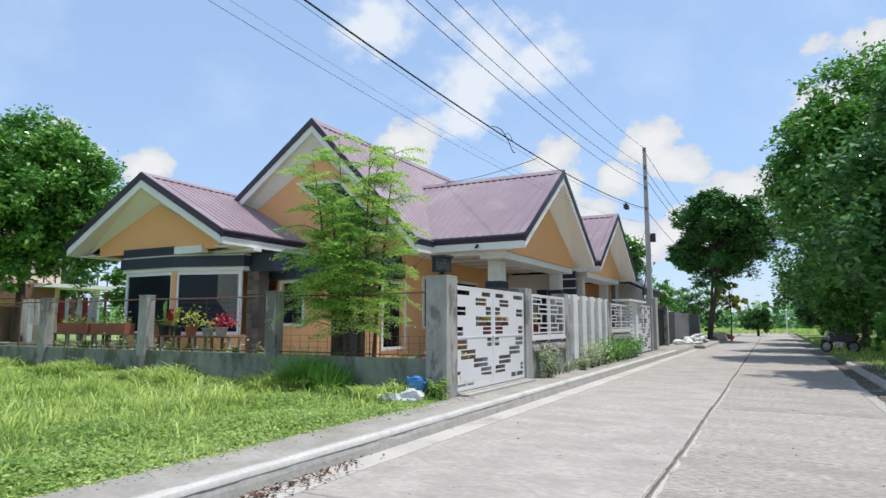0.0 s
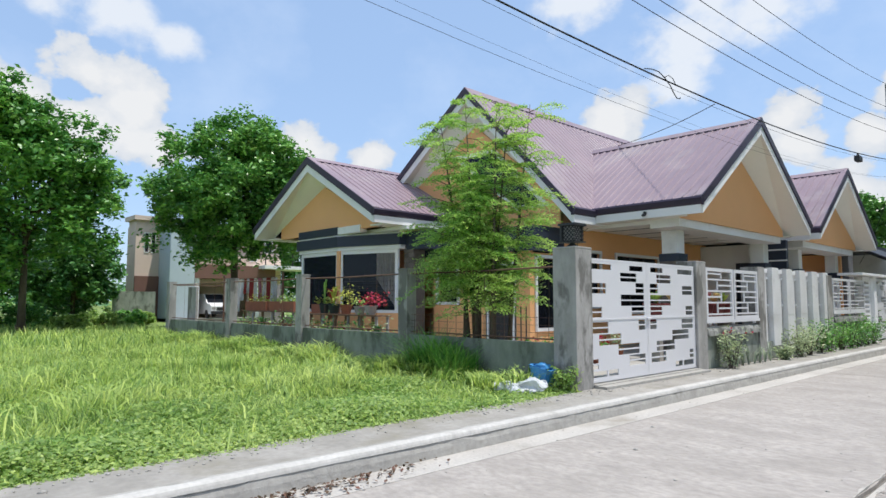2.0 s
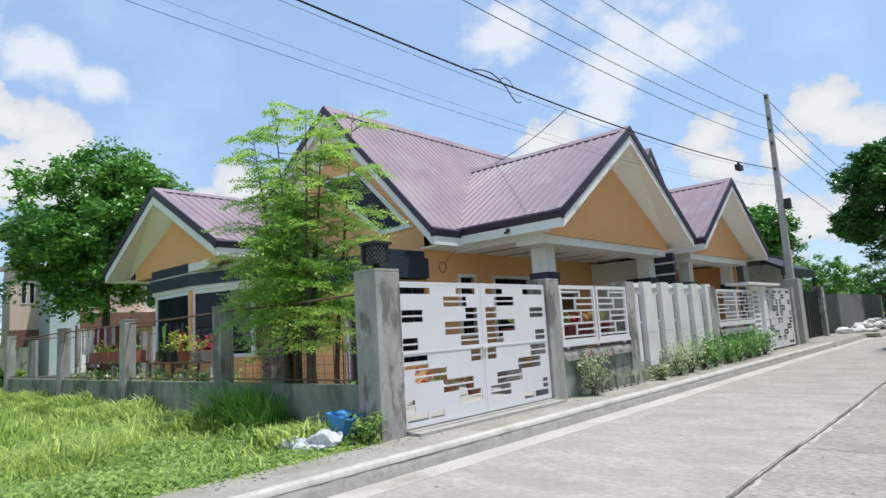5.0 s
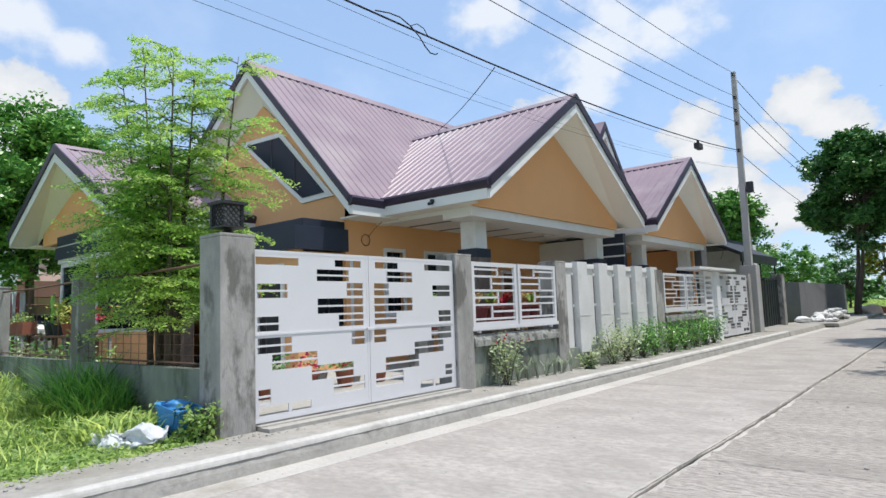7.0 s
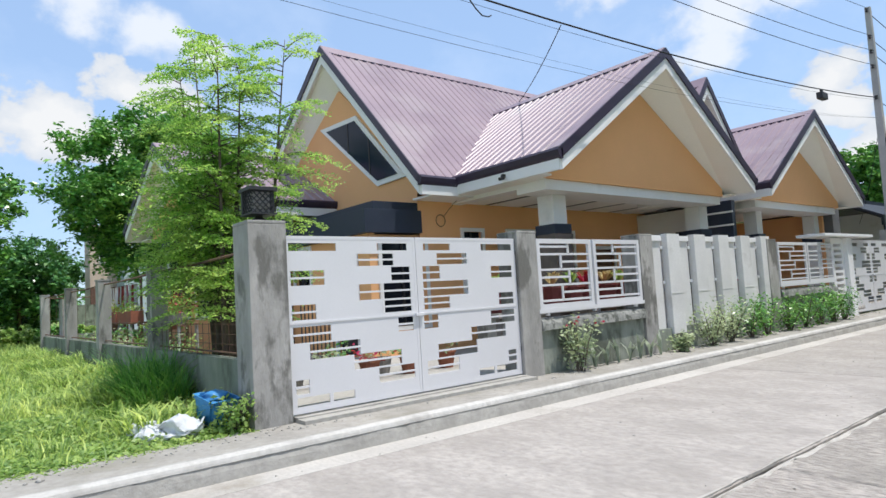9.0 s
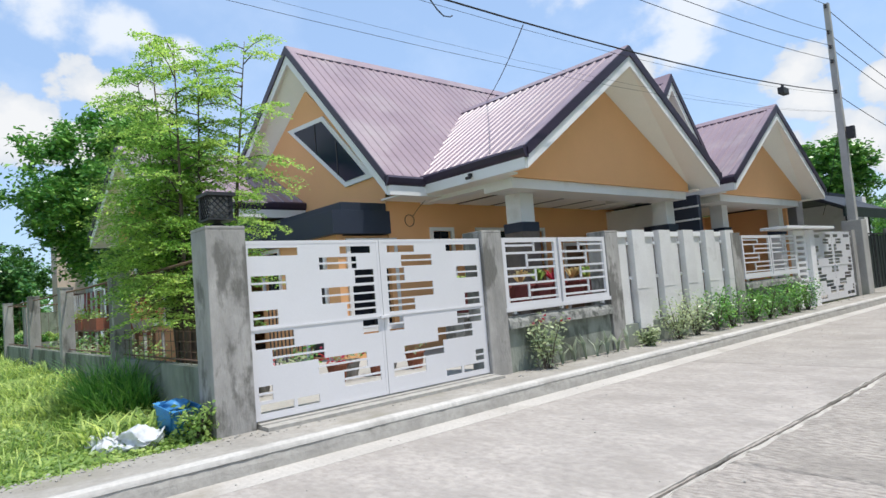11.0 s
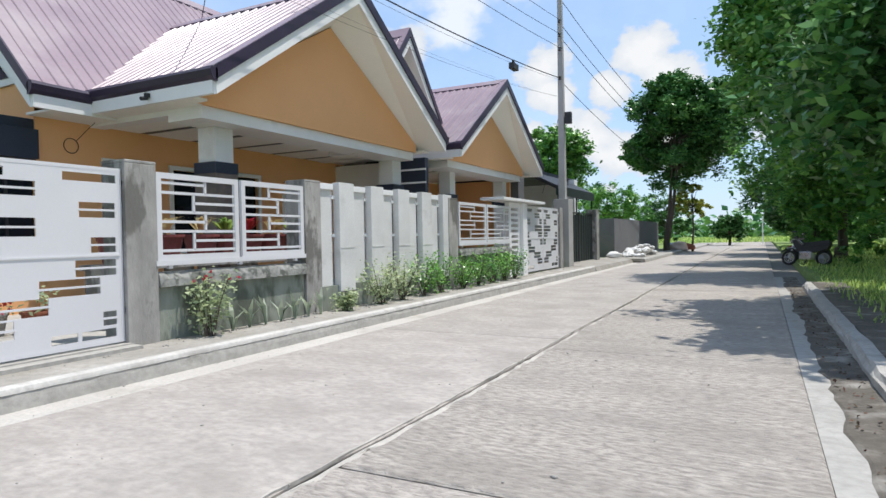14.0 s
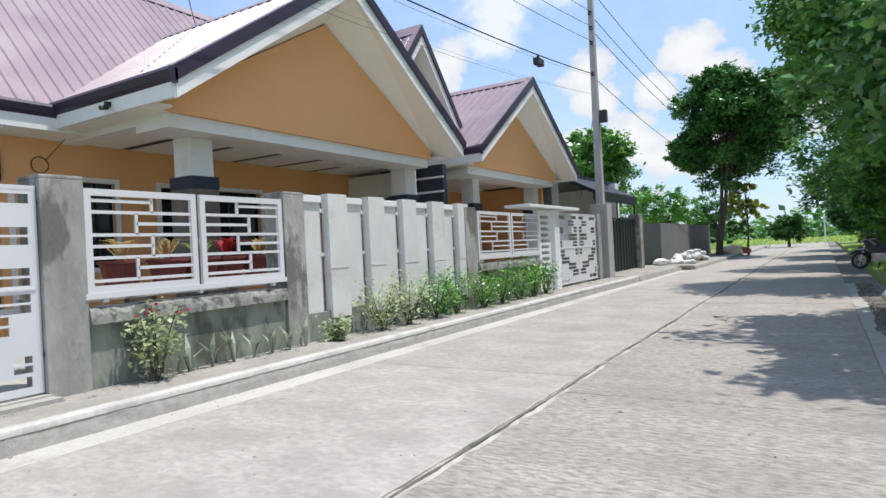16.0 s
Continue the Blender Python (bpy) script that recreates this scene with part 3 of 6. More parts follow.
yard = tagged(part("yard_paving", box(-23.6, -6.26, FENCE_Y + 0.1, 40, 0.1, 0.26), M_YARD), "bare concrete yard inside the fence", "paving", kind="structure")


# ---- street fence of the house ----
def fence_post(y, h=2.5, w=0.44, x=GATE_X, label="tall bare concrete gate post with dark weathering"):
    p = thing("gate_post", label, "post", "posts of the street fence")
    part("shaft", box(x - w, x, y - w / 2, y + w / 2, 0.15, h - 0.03, bevel=0.012), M_POST, p)
    part("cap", box(x - w - 0.002, x + 0.002, y - w / 2 - 0.002, y + w / 2 + 0.002, h - 0.03, h + 0.012, bevel=0.015), M_POST, p)
    return p


for y, w in ((10.40, 0.46), (14.70, 0.44), (18.02, 0.42), (23.48, 0.5)):
    fence_post(y, 2.52 if y < 12 else 2.47 if y < 20 else 2.42, w)

SLOTS = [(.034, .367, .041, .087), (.68, .93, .04, .085), (.518, .81, .105, .18), (.043, .274, .20, .285), (.787, .945, .19, .275), (.522, .945, .292, .388),
         (.708, .945, .40, .475), (.043, .206, .395, .48), (.826, .955, .512, .60), (.045, .305, .52, .61), (.152, .514, .62, .71), (.464, .84, .71, .80),
         (.65, .945, .81, .90), (.05, .14, .815, .895), (.055, .276, .913, .963), (.30, .457, .913, .963)]


def slotted_leaf(parent, y0, y1, z0, z1, x, mirror):
    """One leaf of a sheet gate: a pierced sheet, a rim, a middle rail and thin bars across the taller slots."""
    w, h = y1 - y0, z1 - z0
    holes = []
    for a, b, c, d in SLOTS:
        if mirror:
            a, b = 1 - b, 1 - a
        holes.append((y0 + a * w, y0 + b * w, z1 - d * h, z1 - c * h))
    leaf = part("leaf", wall_x(x - 0.045, x - 0.03, y0, y1, z0, z1, holes), M_GATE, parent)
    part("rim", boxes([(x - 0.06, x - 0.027, y0, y0 + 0.04, z0, z1), (x - 0.06, x - 0.027, y1 - 0.04, y1, z0, z1), (x - 0.06, x - 0.027, y0 + 0.04, y1 - 0.04, z1 - 0.04, z1),
                       (x - 0.06, x - 0.027, y0 + 0.04, y1 - 0.04, z0, z0 + 0.04)]), M_GATE, leaf)
    part("middle_rail", box(x - 0.05, x - 0.02, y0 + 0.04, y1 - 0.04, z1 - 0.503 * h, z1 - 0.493 * h), M_GATE, leaf)
    for a, b, c, d in holes:
        if d - c > 0.06 * h:
            part("bar", box(x - 0.048, x - 0.026, a - 0.01, b + 0.01, (c + d) / 2 - 0.012, (c + d) / 2 + 0.012), M_GATE, leaf)
    return leaf


def slotted_gate(y0, y1, z0, z1, x, label):
    g = thing("gate", label, "gate", "street gates")
    m = (y0 + y1) / 2
    slotted_leaf(g, y0, m - 0.003, z0, z1, x, False)
    slotted_leaf(g, m + 0.003, y1, z0, z1, x, True)
    part("latch", box(x - 0.022, x + 0.02, m - 0.07, m + 0.07, (z0 + z1) / 2 - 0.025, (z0 + z1) / 2 + 0.015, bevel=0.008), M_GATE, g, "small welded latch plate")
    for z in (z0 + 0.35, z1 - 0.2):
        for y in (y0 - 0.05, y1 + 0.01):
            part("hinge", box(x - 0.06, x - 0.01, y, y + 0.04, z, z + 0.06), M_GATE, g)
    return g


slotted_gate(10.61, 14.47, 0.27, 2.36, -5.98, "white sheet-steel double gate with staggered rectangular slots")


def grille(y0, y1, z0, z1, x, label):
    """Two framed panels of staggered bars on a low wall."""
    g = thing("fence_grille", label, "fence panel", "fence grilles")
    m = (y0 + y1) / 2
    for a, b in ((y0, m - 0.03), (m + 0.03, y1)):
        f = 0.075
        fr = part("frame", boxes([(x - 0.05, x, a, a + f, z0, z1), (x - 0.05, x, b - f, b, z0, z1), (x - 0.05, x, a + f, b - f, z1 - f, z1), (x - 0.05, x, a + f, b - f, z0, z0 + f)]), M_GATE, g)
        levels = [z0 + (z1 - z0) * k / 9 for k in range(1, 9)]
        flip = a > m
        for i, z in enumerate(levels):
            lo, hi = a + f, b - f
            if i % 2:
                lo, hi = (lo, hi - 0.42 * (hi - lo)) if (i // 2 + flip) % 2 else (lo + 0.42 * (hi - lo), hi)
            part("bar", box(x - 0.04, x - 0.012, lo, hi, z - 0.018, z + 0.018), M_GATE, fr)
        for i, u in enumerate((0.42, 0.58, 0.42, 0.58)):
            u = 1 - u if flip else u
            z = z0 + (z1 - z0) * (2 * i + 1) / 9
            y = a + f + (b - a - 2 * f) * u
            part("stub", box(x - 0.04, x - 0.012, y - 0.016, y + 0.016, z + 0.0, z + (z1 - z0) * 1.0 / 9 + 0.12), M_GATE, fr)
    part("foot_rail", box(x - 0.07, x + 0.012, y0 - 0.03, y1 + 0.03, z0 - 0.065, z0), M_GATE, g)
    for y in (y0 + 0.2, m, y1 - 0.2):
        part("foot", box(x - 0.06, x - 0.01, y - 0.03, y + 0.03, z0 - 0.11, z0 - 0.065), M_GATE, g)
    return g


grille(14.92, 17.77, 1.225, 2.36, -5.95, "white steel fence grille with staggered horizontal bars")
grille(23.80, 27.38, 1.30, 2.36, -5.95, "white steel fence grille with staggered horizontal bars beside the pillar")


def low_wall(y0, y1, top, label):
    w = thing("low_wall", label, "wall", "low walls of the street fence", "structure")
    top -= 0.06
    part("wall", box(-6.22, -6.0, y0, y1, 0.1, top - 0.19), M_MOSSY, w)
    bm, rr = bmesh.new(), random.Random(int(y0))
    n = int((y1 - y0) / 0.07)
    rows = []
    for i in range(n + 1):
        y = y0 + (y1 - y0) * i / n
        e, c = rr.uniform(-0.006, 0.006), rr.uniform(0, 0.035) if rr.random() < 0.4 else 0.0
        rows.append([bm.verts.new(p) for p in ((-6.28, y, top - 0.19), (-6.28, y, top), (-5.97 - c * 0.6, y, top + e), (-5.94 - c, y, top - 0.03 + e), (-5.925 + e, y, top - 0.08), (-5.915 + e, y, top - 0.18 + e), (-5.99, y, top - 0.19))])
    for a, b in zip(rows, rows[1:]):
        for j in range(7):
            bm.faces.new((a[j], a[(j + 1) % 7], b[(j + 1) % 7], b[j]))
    bm.faces.new(rows[0]), bm.faces.new(rows[-1][::-1])
    bmesh.ops.recalc_face_normals(bm, faces=bm.faces[:])
    part("coping", bm, M_COPING, w, "chipped grey cement coping")
    return w


low_wall(14.93, 17.80, 1.13, "low mossy cement wall under the grille")
low_wall(23.78, 27.45, 1.22, "low mossy cement wall under the second grille")
pw = thing("panel_fence", "white concrete fence of upright slabs and set-back panels", "fence", "")
part("base_wall", box(-6.25, -6.02, 18.24, 23.33, 0.1, 0.62), M_MOSSY, pw, "grey cement foot wall")
for k in range(5):
    y = 18.24 + 1.04 * k
    pn = part("panel", box(-6.19, -6.10, y + 0.02, y + 0.50, 0.62, 2.36), M_PANEL, pw)
    part("panel_cap", box(-6.22, -6.06, y + 0.0, y + 0.50, 2.36, 2.47, bevel=0.01), M_WHITE, pn)
    if k < 5:
        sl = part("slab", box(-6.12, -5.97, y + 0.56, y + 1.02, 0.50, 2.50, bevel=0.008), M_PANEL, pw)
        part("seam", box(-5.972, -5.962, y + 0.57, y + 1.01, 1.30, 1.315), M_PANEL, sl)
        part("link_rod", box(-6.13, -6.08, y + 0.48, y + 0.58, 1.5, 1.56), M_WHITE, sl)
        part("link_rod", box(-6.13, -6.08, y + 0.48, y + 0.58, 2.2, 2.26), M_WHITE, sl)

# white pillar with a flat canopy and the second gate
pil = thing("gate_pillar", "white pillar with a pierced side and a flat slab on top", "pillar")
part("side_panel", wall_x(-6.16, -6.02, 27.52, 28.45, 0.2, 2.5, [(27.7, 28.28, 0.55 + 0.17 * k, 0.64 + 0.17 * k) for k in range(11)]), M_WHITE, pil)
part("shaft", box(-6.3, -5.9, 28.45, 28.85, 0.15, 2.5, bevel=0.01), M_WHITE, pil)
part("canopy_slab", box(-6.5, -5.75, 26.4, 30.3, 2.53, 2.61, bevel=0.01), M_WHITE, pil)
slotted_gate(28.95, 32.62, 0.25, 2.46, -5.98, "white sheet-steel double gate with staggered slots beside the pillar")
fence_post(32.9, 2.5, 0.36, label="bare concrete post beside the second gate")


def post_lamp(x, y, z):
    l = thing("post_lamp", "black cast lamp with slanted slits on the gate post", "lamp")
    part("foot", lathe([(0.10, 0), (0.09, 0.03), (0.04, 0.06), (0.04, 0.10)], 12, (x, y, z)), M_DARK, l)
    part("housing", boxes([(x - 0.15, x - 0.11, y - 0.15, y + 0.15, z + 0.10, z + 0.36), (x - 0.11, x + 0.11, y + 0.11, y + 0.15, z + 0.10, z + 0.36),
                           (x - 0.17, x + 0.17, y - 0.17, y + 0.17, z + 0.36, z + 0.40), (x - 0.16, x + 0.16, y - 0.16, y + 0.16, z + 0.08, z + 0.10)]), M_DARK, l)
    for i in range(-3, 4):
        for flip in (1, -1):
            # one bar of the lattice, clipped to the square of the face
            t0, t1 = max(-0.13, -0.13 + i * 0.07), min(0.13, 0.13 + i * 0.07)
            a, b = (t0, t0 - i * 0.07), (t1, t1 - i * 0.07)
            for face in ("x", "y"):
                c = y if face == "x" else x
                q = [(c + flip * a[0] - 0.008, z + 0.23 + a[1]), (c + flip * a[0] + 0.008, z + 0.23 + a[1]), (c + flip * b[0] + 0.008, z + 0.23 + b[1]), (c + flip * b[0] - 0.008, z + 0.23 + b[1])]
                if face == "x":
                    part("slat", prism(q, "x", x + 0.128 + 0.006 * flip, x + 0.138 + 0.006 * flip), M_DARK, l)
                else:
                    part("slat", prism(q, "y", y - 0.138 - 0.006 * flip, y - 0.128 - 0.006 * flip), M_DARK, l)
    part("lamp_glass", box(x - 0.10, x + 0.10, y - 0.10, y + 0.10, z + 0.11, z + 0.35), M_CURTAIN, l)


post_lamp(-6.17, 10.40, 2.53)

# ---- side fence towards the meadow ----
side = thing("side_fence", "mossy low wall with concrete posts and rusty rails", "fence", "", "structure")
part("wall", box(-24.4, -6.42, FENCE_Y - 0.07, FENCE_Y + 0.07, 0.0, 0.92), M_MOSSY, side, "green-stained cement wall")
SIDE_POSTS = (-10.45, -14.82, -19.2, -24.5)
for x in SIDE_POSTS:
    p = part("post", box(x - 0.15, x + 0.15, FENCE_Y - 0.13, FENCE_Y + 0.13, 0.0, 2.30, bevel=0.012), M_POST, side)
    part("post_cap", box(x - 0.16, x + 0.16, FENCE_Y - 0.14, FENCE_Y + 0.14, 2.30, 2.33), M_POST, p)
edges = [-6.4, *SIDE_POSTS]
for a, b in zip(edges, edges[1:]):
    part("rail", tube([(a, FENCE_Y, 2.22), ((a + b) / 2, FENCE_Y, 2.20), (b, FENCE_Y, 2.22)], 0.018, 6), M_RUST, side)
    part("rail", tube([(a, FENCE_Y, 0.98), (b, FENCE_Y, 0.98)], 0.014, 6), M_RUST, side)
    n = 16 if a == edges[0] else 4
    for k in range(1, n):
        x = a + (b - a) * k / n
        part("wire_rod", box(x - 0.003, x + 0.003, FENCE_Y - 0.003, FENCE_Y + 0.003, 0.92, 1.36 if n > 4 else 2.2), M_RUST, side)
    for k in range(3 if n > 4 else 0):
        part("wire_rod", box(b, a, FENCE_Y - 0.003, FENCE_Y + 0.003, 1.08 + 0.13 * k, 1.086 + 0.13 * k), M_RUST, side)
back = thing("back_fence", "low cement wall with posts closing the plot at the back", "fence", "", "structure")
part("wall", box(-24.57, -24.43, FENCE_Y + 0.14, 40, 0.0, 0.92), M_MOSSY, back)
for k in range(1, 7):
    part("post", box(-24.63, -24.37, FENCE_Y + 4.4 * k - 0.13, FENCE_Y + 4.4 * k + 0.13, 0, 2.3), M_POST, back)
    part("rail", tube([(-24.5, FENCE_Y + 4.4 * (k - 1), 2.2), (-24.5, FENCE_Y + 4.4 * k, 2.2)], 0.018, 6), M_RUST, back)


# ---- house ----
def slope_mesh(x0, x1, z0, z1, y0, y1, pitch=0.27, thick=0.05):
    """A sheet of ribbed roofing: ribs run from the ridge (x0, z0) to the eave (x1, z1); the ridge runs along y."""
    prof = []
    y = y0
    while y < y1 - 1e-6:
        for dy, dz in ((0.0, 0.0), (pitch * 0.68, 0.0), (pitch * 0.76, 0.032), (pitch * 0.92, 0.032)):
            if y + dy <= y1:
                prof.append((y + dy, dz))
        y += pitch
    prof.append((y1, 0.0))
    bm = bmesh.new()
    a = [bm.verts.new((x0, py, z0 + pz)) for py, pz in prof]
    b = [bm.verts.new((x1, py, z1 + pz)) for py, pz in prof]
    for i in range(len(prof) - 1):
        f = (a[i], b[i], b[i + 1], a[i + 1])
        bm.faces.new(f if x1 < x0 else f[::-1])
    c = [bm.verts.new((x, py, z - thick)) for x, py, z in ((x0, y0, z0), (x1, y0, z1), (x1, y1, z1), (x0, y1, z0))]
    bm.faces.new(c)
    bm.faces.new((a[0], b[0], c[1], c[0])), bm.faces.new((b[-1], a[-1], c[3], c[2]))
    bmesh.ops.recalc_face_normals(bm, faces=bm.faces[:])
    return bm


def leaning_board(a, b, drop, y0, y1, thick=0.04):
    """A sloping soffit from the ridge point a to the eave point b, which runs down by drop (at a, at b) from y0 to y1."""
    bm = bmesh.new()
    vs = [[bm.verts.new((p[0], y, p[1] - d * (y - y0) / (y1 - y0) + t)) for t in (0, thick)] for y in (y0, y1) for p, d in ((a, drop[0]), (b, drop[1]))]
    for i, j in ((0, 1), (1, 3), (3, 2), (2, 0)):
        bm.faces.new((vs[i][0], vs[j][0], vs[j][1], vs[i][1]))
    for t in (0, 1):
        bm.faces.new((vs[0][t], vs[1][t], vs[3][t], vs[2][t]))
    bmesh.ops.recalc_face_normals(bm, faces=bm.faces[:])
    return bm


def gable_roof(parent, turn, half, zr, ze, length, overhang, wall_half=None, half_left=None, ze_left=None, left=True, right=True, back_trim=0.0, wall_mat=None, wall_z=None, drop=(0.0, 0.0)):
    """A gable roof in its own axes: the front end at y = 0 looks to -y, the ridge runs along y at x = 0. turn sets it in place."""
    k = (zr - ze) / half
    made = []

    def add(name, bm, material, par, label=""):
        bm.transform(turn)
        if turn.determinant() < 0:
            bmesh.ops.reverse_faces(bm, faces=bm.faces[:])
        ob = part(name, bm, material, par, label)
        made.append(ob)
        return ob
    sides = [s for s, on in ((-1, left), (1, right)) if on]
    roof = add("roof", slope_mesh(0, sides[0] * (half_left or half), zr, ze_left or ze, 0.0, length), M_ROOF, parent, "purple-brown ribbed steel roof")
    if len(sides) > 1:
        add("roof_slope", slope_mesh(0, sides[1] * half, zr, ze, 0.0, length), M_ROOF, roof)
    cap = [(-0.22, zr - 0.22 * k + 0.045), (0, zr + 0.06), (0.22, zr - 0.22 * k + 0.045), (0.22, zr - 0.22 * k + 0.03), (0, zr + 0.035), (-0.22, zr - 0.22 * k + 0.03)]
    add("ridge_cap", prism(cap, "y", -0.02, length), M_ROOF, roof)
    yk = 0.1
    while yk < length - 0.1:
        for a, b in ((-0.245, -0.20), (0.20, 0.245)):
            add("cap_closure", box(a, b, yk, yk + 0.13, zr - 0.25 * k - 0.02, zr - 0.22 * k + 0.034), M_TRIM, roof)
        yk += 0.27
    both = (half, ze)
    for s in sides:
        half, ze = (half_left, ze_left) if s < 0 and half_left else both
        # flashing on the slope, barge trim, white barge board, sloping soffit, gutter and eave board
        e = half + 0.02
        add("flashing", prism([(0, zr + 0.05), (s * e, ze - 0.02 * k + 0.05), (s * e, ze - 0.02 * k), (0, zr)], "y", -0.03, 0.16), M_ROOF, roof)
        add("barge_trim", prism([(0, zr + 0.04), (s * e, ze - 0.02 * k + 0.04), (s * e, ze - 0.20), (0, zr - 0.20)], "y", -0.06, -0.02), M_TRIM, roof)
        add("barge_board", prism([(0, zr - 0.16), (s * (half - 0.02), ze - 0.16), (s * (half - 0.02), ze - 0.42), (0, zr - 0.46)], "y", -0.022, 0.03), M_WHITE, roof)
        add("soffit", leaning_board((0, zr - 0.40), (s * (half - 0.02), ze - 0.38), drop, 0.03, overhang + 0.05), M_SOFFIT, roof)
        gx = s * (half + 0.10)
        gut_pts = [(s * half - s * 0.02, ze - 0.02), (gx, ze - 0.0), (gx + s * 0.03, ze - 0.05), (gx, ze - 0.15), (gx - s * 0.06, ze - 0.22), (s * half - s * 0.02, ze - 0.22)]
        add("gutter", prism(gut_pts, "y", -0.06, length - back_trim), M_TRIM, roof, "dark purple eave gutter")
        add("eave_board", prism([(s * (half - 0.02), ze - 0.16), (s * (half + 0.05), ze - 0.16), (s * (half + 0.05), ze - 0.42), (s * (half - 0.02), ze - 0.42)], "y", 0.0, length - back_trim), M_WHITE, roof)
        wh = wall_half if wall_half else half - 0.8
        add("eave_soffit", prism([(s * (half - 0.02), ze - 0.38), (s * (half - 0.02), ze - 0.42), (s * wh, ze - 0.42), (s * wh, ze - 0.38)], "y", overhang * 0.7, length - back_trim), M_SOFFIT, roof)
    wh = wall_half if wall_half else half - 0.8
    bottom = wall_z if wall_z is not None else ze - 0.42
    shoulder = zr - 0.40 - drop[0] - (k * half + drop[1] - drop[0]) * wh / half
    half, ze = both
    wl = half_left - 0.8 if half_left else wh
    shoulder_l = zr - 0.40 - drop[0] - (zr - ze_left + drop[1] - drop[0]) / half_left * wl if half_left else shoulder
    pts = [(-wl, bottom), (wh, bottom), (wh, max(shoulder, bottom + 0.01)), (0, zr - 0.41 - drop[0]), (-wl, max(shoulder_l, bottom + 0.01))]
    add("gable_wall", prism(pts, "y", overhang, overhang + 0.15), wall_mat or M_ORANGE, parent, "orange painted gable wall")
    return roof


def to(x, y, deg):
    return pose(x, y, 0, 0, 0, deg)


house = thing("house", "orange bungalow with purple-brown ribbed gable roofs and white trim", "house", "houses along the street")
MAIN_X, MAIN_Y, MAIN_ZR, MAIN_ZE, MAIN_HALF = -13.95, 15.65, 8.48, 4.17, 4.1
WALL_Y = 16.12
# main roof, its gable towards the meadow
gable_roof(house, to(MAIN_X, MAIN_Y, 0), MAIN_HALF, MAIN_ZR, MAIN_ZE, 11.5, WALL_Y - MAIN_Y, wall_half=3.35, half_left=5.4, ze_left=4.6, drop=(0.74, 0.0))
# wing with the bay window
gable_roof(house, to(-18.07, 12.35, 0), 3.68, 6.36, 4.30, 8.0, 0.65, wall_half=2.9, drop=(0.50, 0.0))
# carport gable towards the street
PORCH_X, PORCH_Y = -6.80, 20.75
gable_roof(house, to(PORCH_X, PORCH_Y, 90), 4.04, 6.98, 4.22, 6.6, 0.74, wall_half=3.72, back_trim=3.5, wall_z=3.80, drop=(0.44, 0.0))

# walls of the main block
part("wall", wall_y(WALL_Y, WALL_Y + 0.15, -17.3, -10.6, 0.2, 4.2), M_ORANGE, house)
part("wall", wall_x(-10.75, -10.6, WALL_Y + 0.15, 27.0, 0.2, 4.3, [(17.45, 18.05, 1.5, 3.05), (19.0, 21.6, 1.3, 3.05), (22.6, 23.5, 0.3, 2.6)]), M_ORANGE, house)
window_on(house, "x", -10.6, 17.45, 18.05, 1.5, 3.05)
window_on(house, "x", -10.6, 19.0, 21.6, 1.3, 3.05, mullions=2)
part("annex_wall", wall_x(-10.78, -10.63, 14.9, WALL_Y - 0.003, 0.2, 2.95, [(15.05, 16.25, 0.9, 2.8)]), M_ORANGE, house)
window_on(house, "x", -10.63, 15.05, 16.25, 0.9, 2.8)
dr = part("door", box(-10.70, -10.64, 22.6, 23.5, 0.3, 2.6), M_WOOD, house, "dark wooden panel door")
part("door_frame", boxes([(-10.62, -10.56, 22.5, 22.6, 0.26, 2.7), (-10.62, -10.56, 23.5, 23.6, 0.26, 2.7), (-10.62, -10.56, 22.6, 23.5, 2.6, 2.7)]), M_WHITE, dr)
part("knob", lathe([(0.03, 0), (0.035, 0.03), (0.0, 0.05)], 8, (-10.62, 22.72, 1.25)), M_CHROME, dr)
# partitions and loft floor, coloured dark so the rooms look unlit through the windows
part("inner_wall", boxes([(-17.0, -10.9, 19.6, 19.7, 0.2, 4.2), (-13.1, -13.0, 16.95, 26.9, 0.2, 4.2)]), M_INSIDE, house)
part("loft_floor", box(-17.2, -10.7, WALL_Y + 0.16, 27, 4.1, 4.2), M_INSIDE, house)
part("back_wall", boxes([(-17.3, -10.6, 26.9, 27.05, 0.2, 4.2), (-19.6, -19.45, 20.0, 27, 0.2, 4.2)]), M_ORANGE, house)

# slanted gable window of four corners
gw = part("gable_window", prism([(-15.0, 6.47), (-13.06, 6.40), (-10.95, 4.39), (-12.19, 4.36)], "y", WALL_Y - 0.05, WALL_Y - 0.005), M_WHITE, house, "white-framed slanted loft window with dark glass")
part("pane", prism([(-14.62, 6.33), (-13.11, 6.27), (-11.27, 4.51), (-12.15, 4.49)], "y", WALL_Y - 0.065, WALL_Y - 0.052), M_TINT, gw)
for x in (-13.45, -12.45):
    low = 6.33 - 0.745 * (x + 14.62)
    part("sash_bar", box(x - 0.025, x + 0.025, WALL_Y - 0.075, WALL_Y - 0.066, low, 6.28 if x < -13.11 else 6.27 - 0.957 * (x + 13.11)), M_WIRE, gw)

# dark blue canopy over the side windows, in two steps
can = part("canopy", box(-14.84, -10.48, 14.58, WALL_Y - 0.004, 2.98, 3.50, bevel=0.01), M_NAVY, house, "navy painted flat roof edge")
part("canopy_top", box(-14.6, -10.62, 14.9, WALL_Y - 0.004, 3.50, 3.70, bevel=0.01), M_NAVY, can)

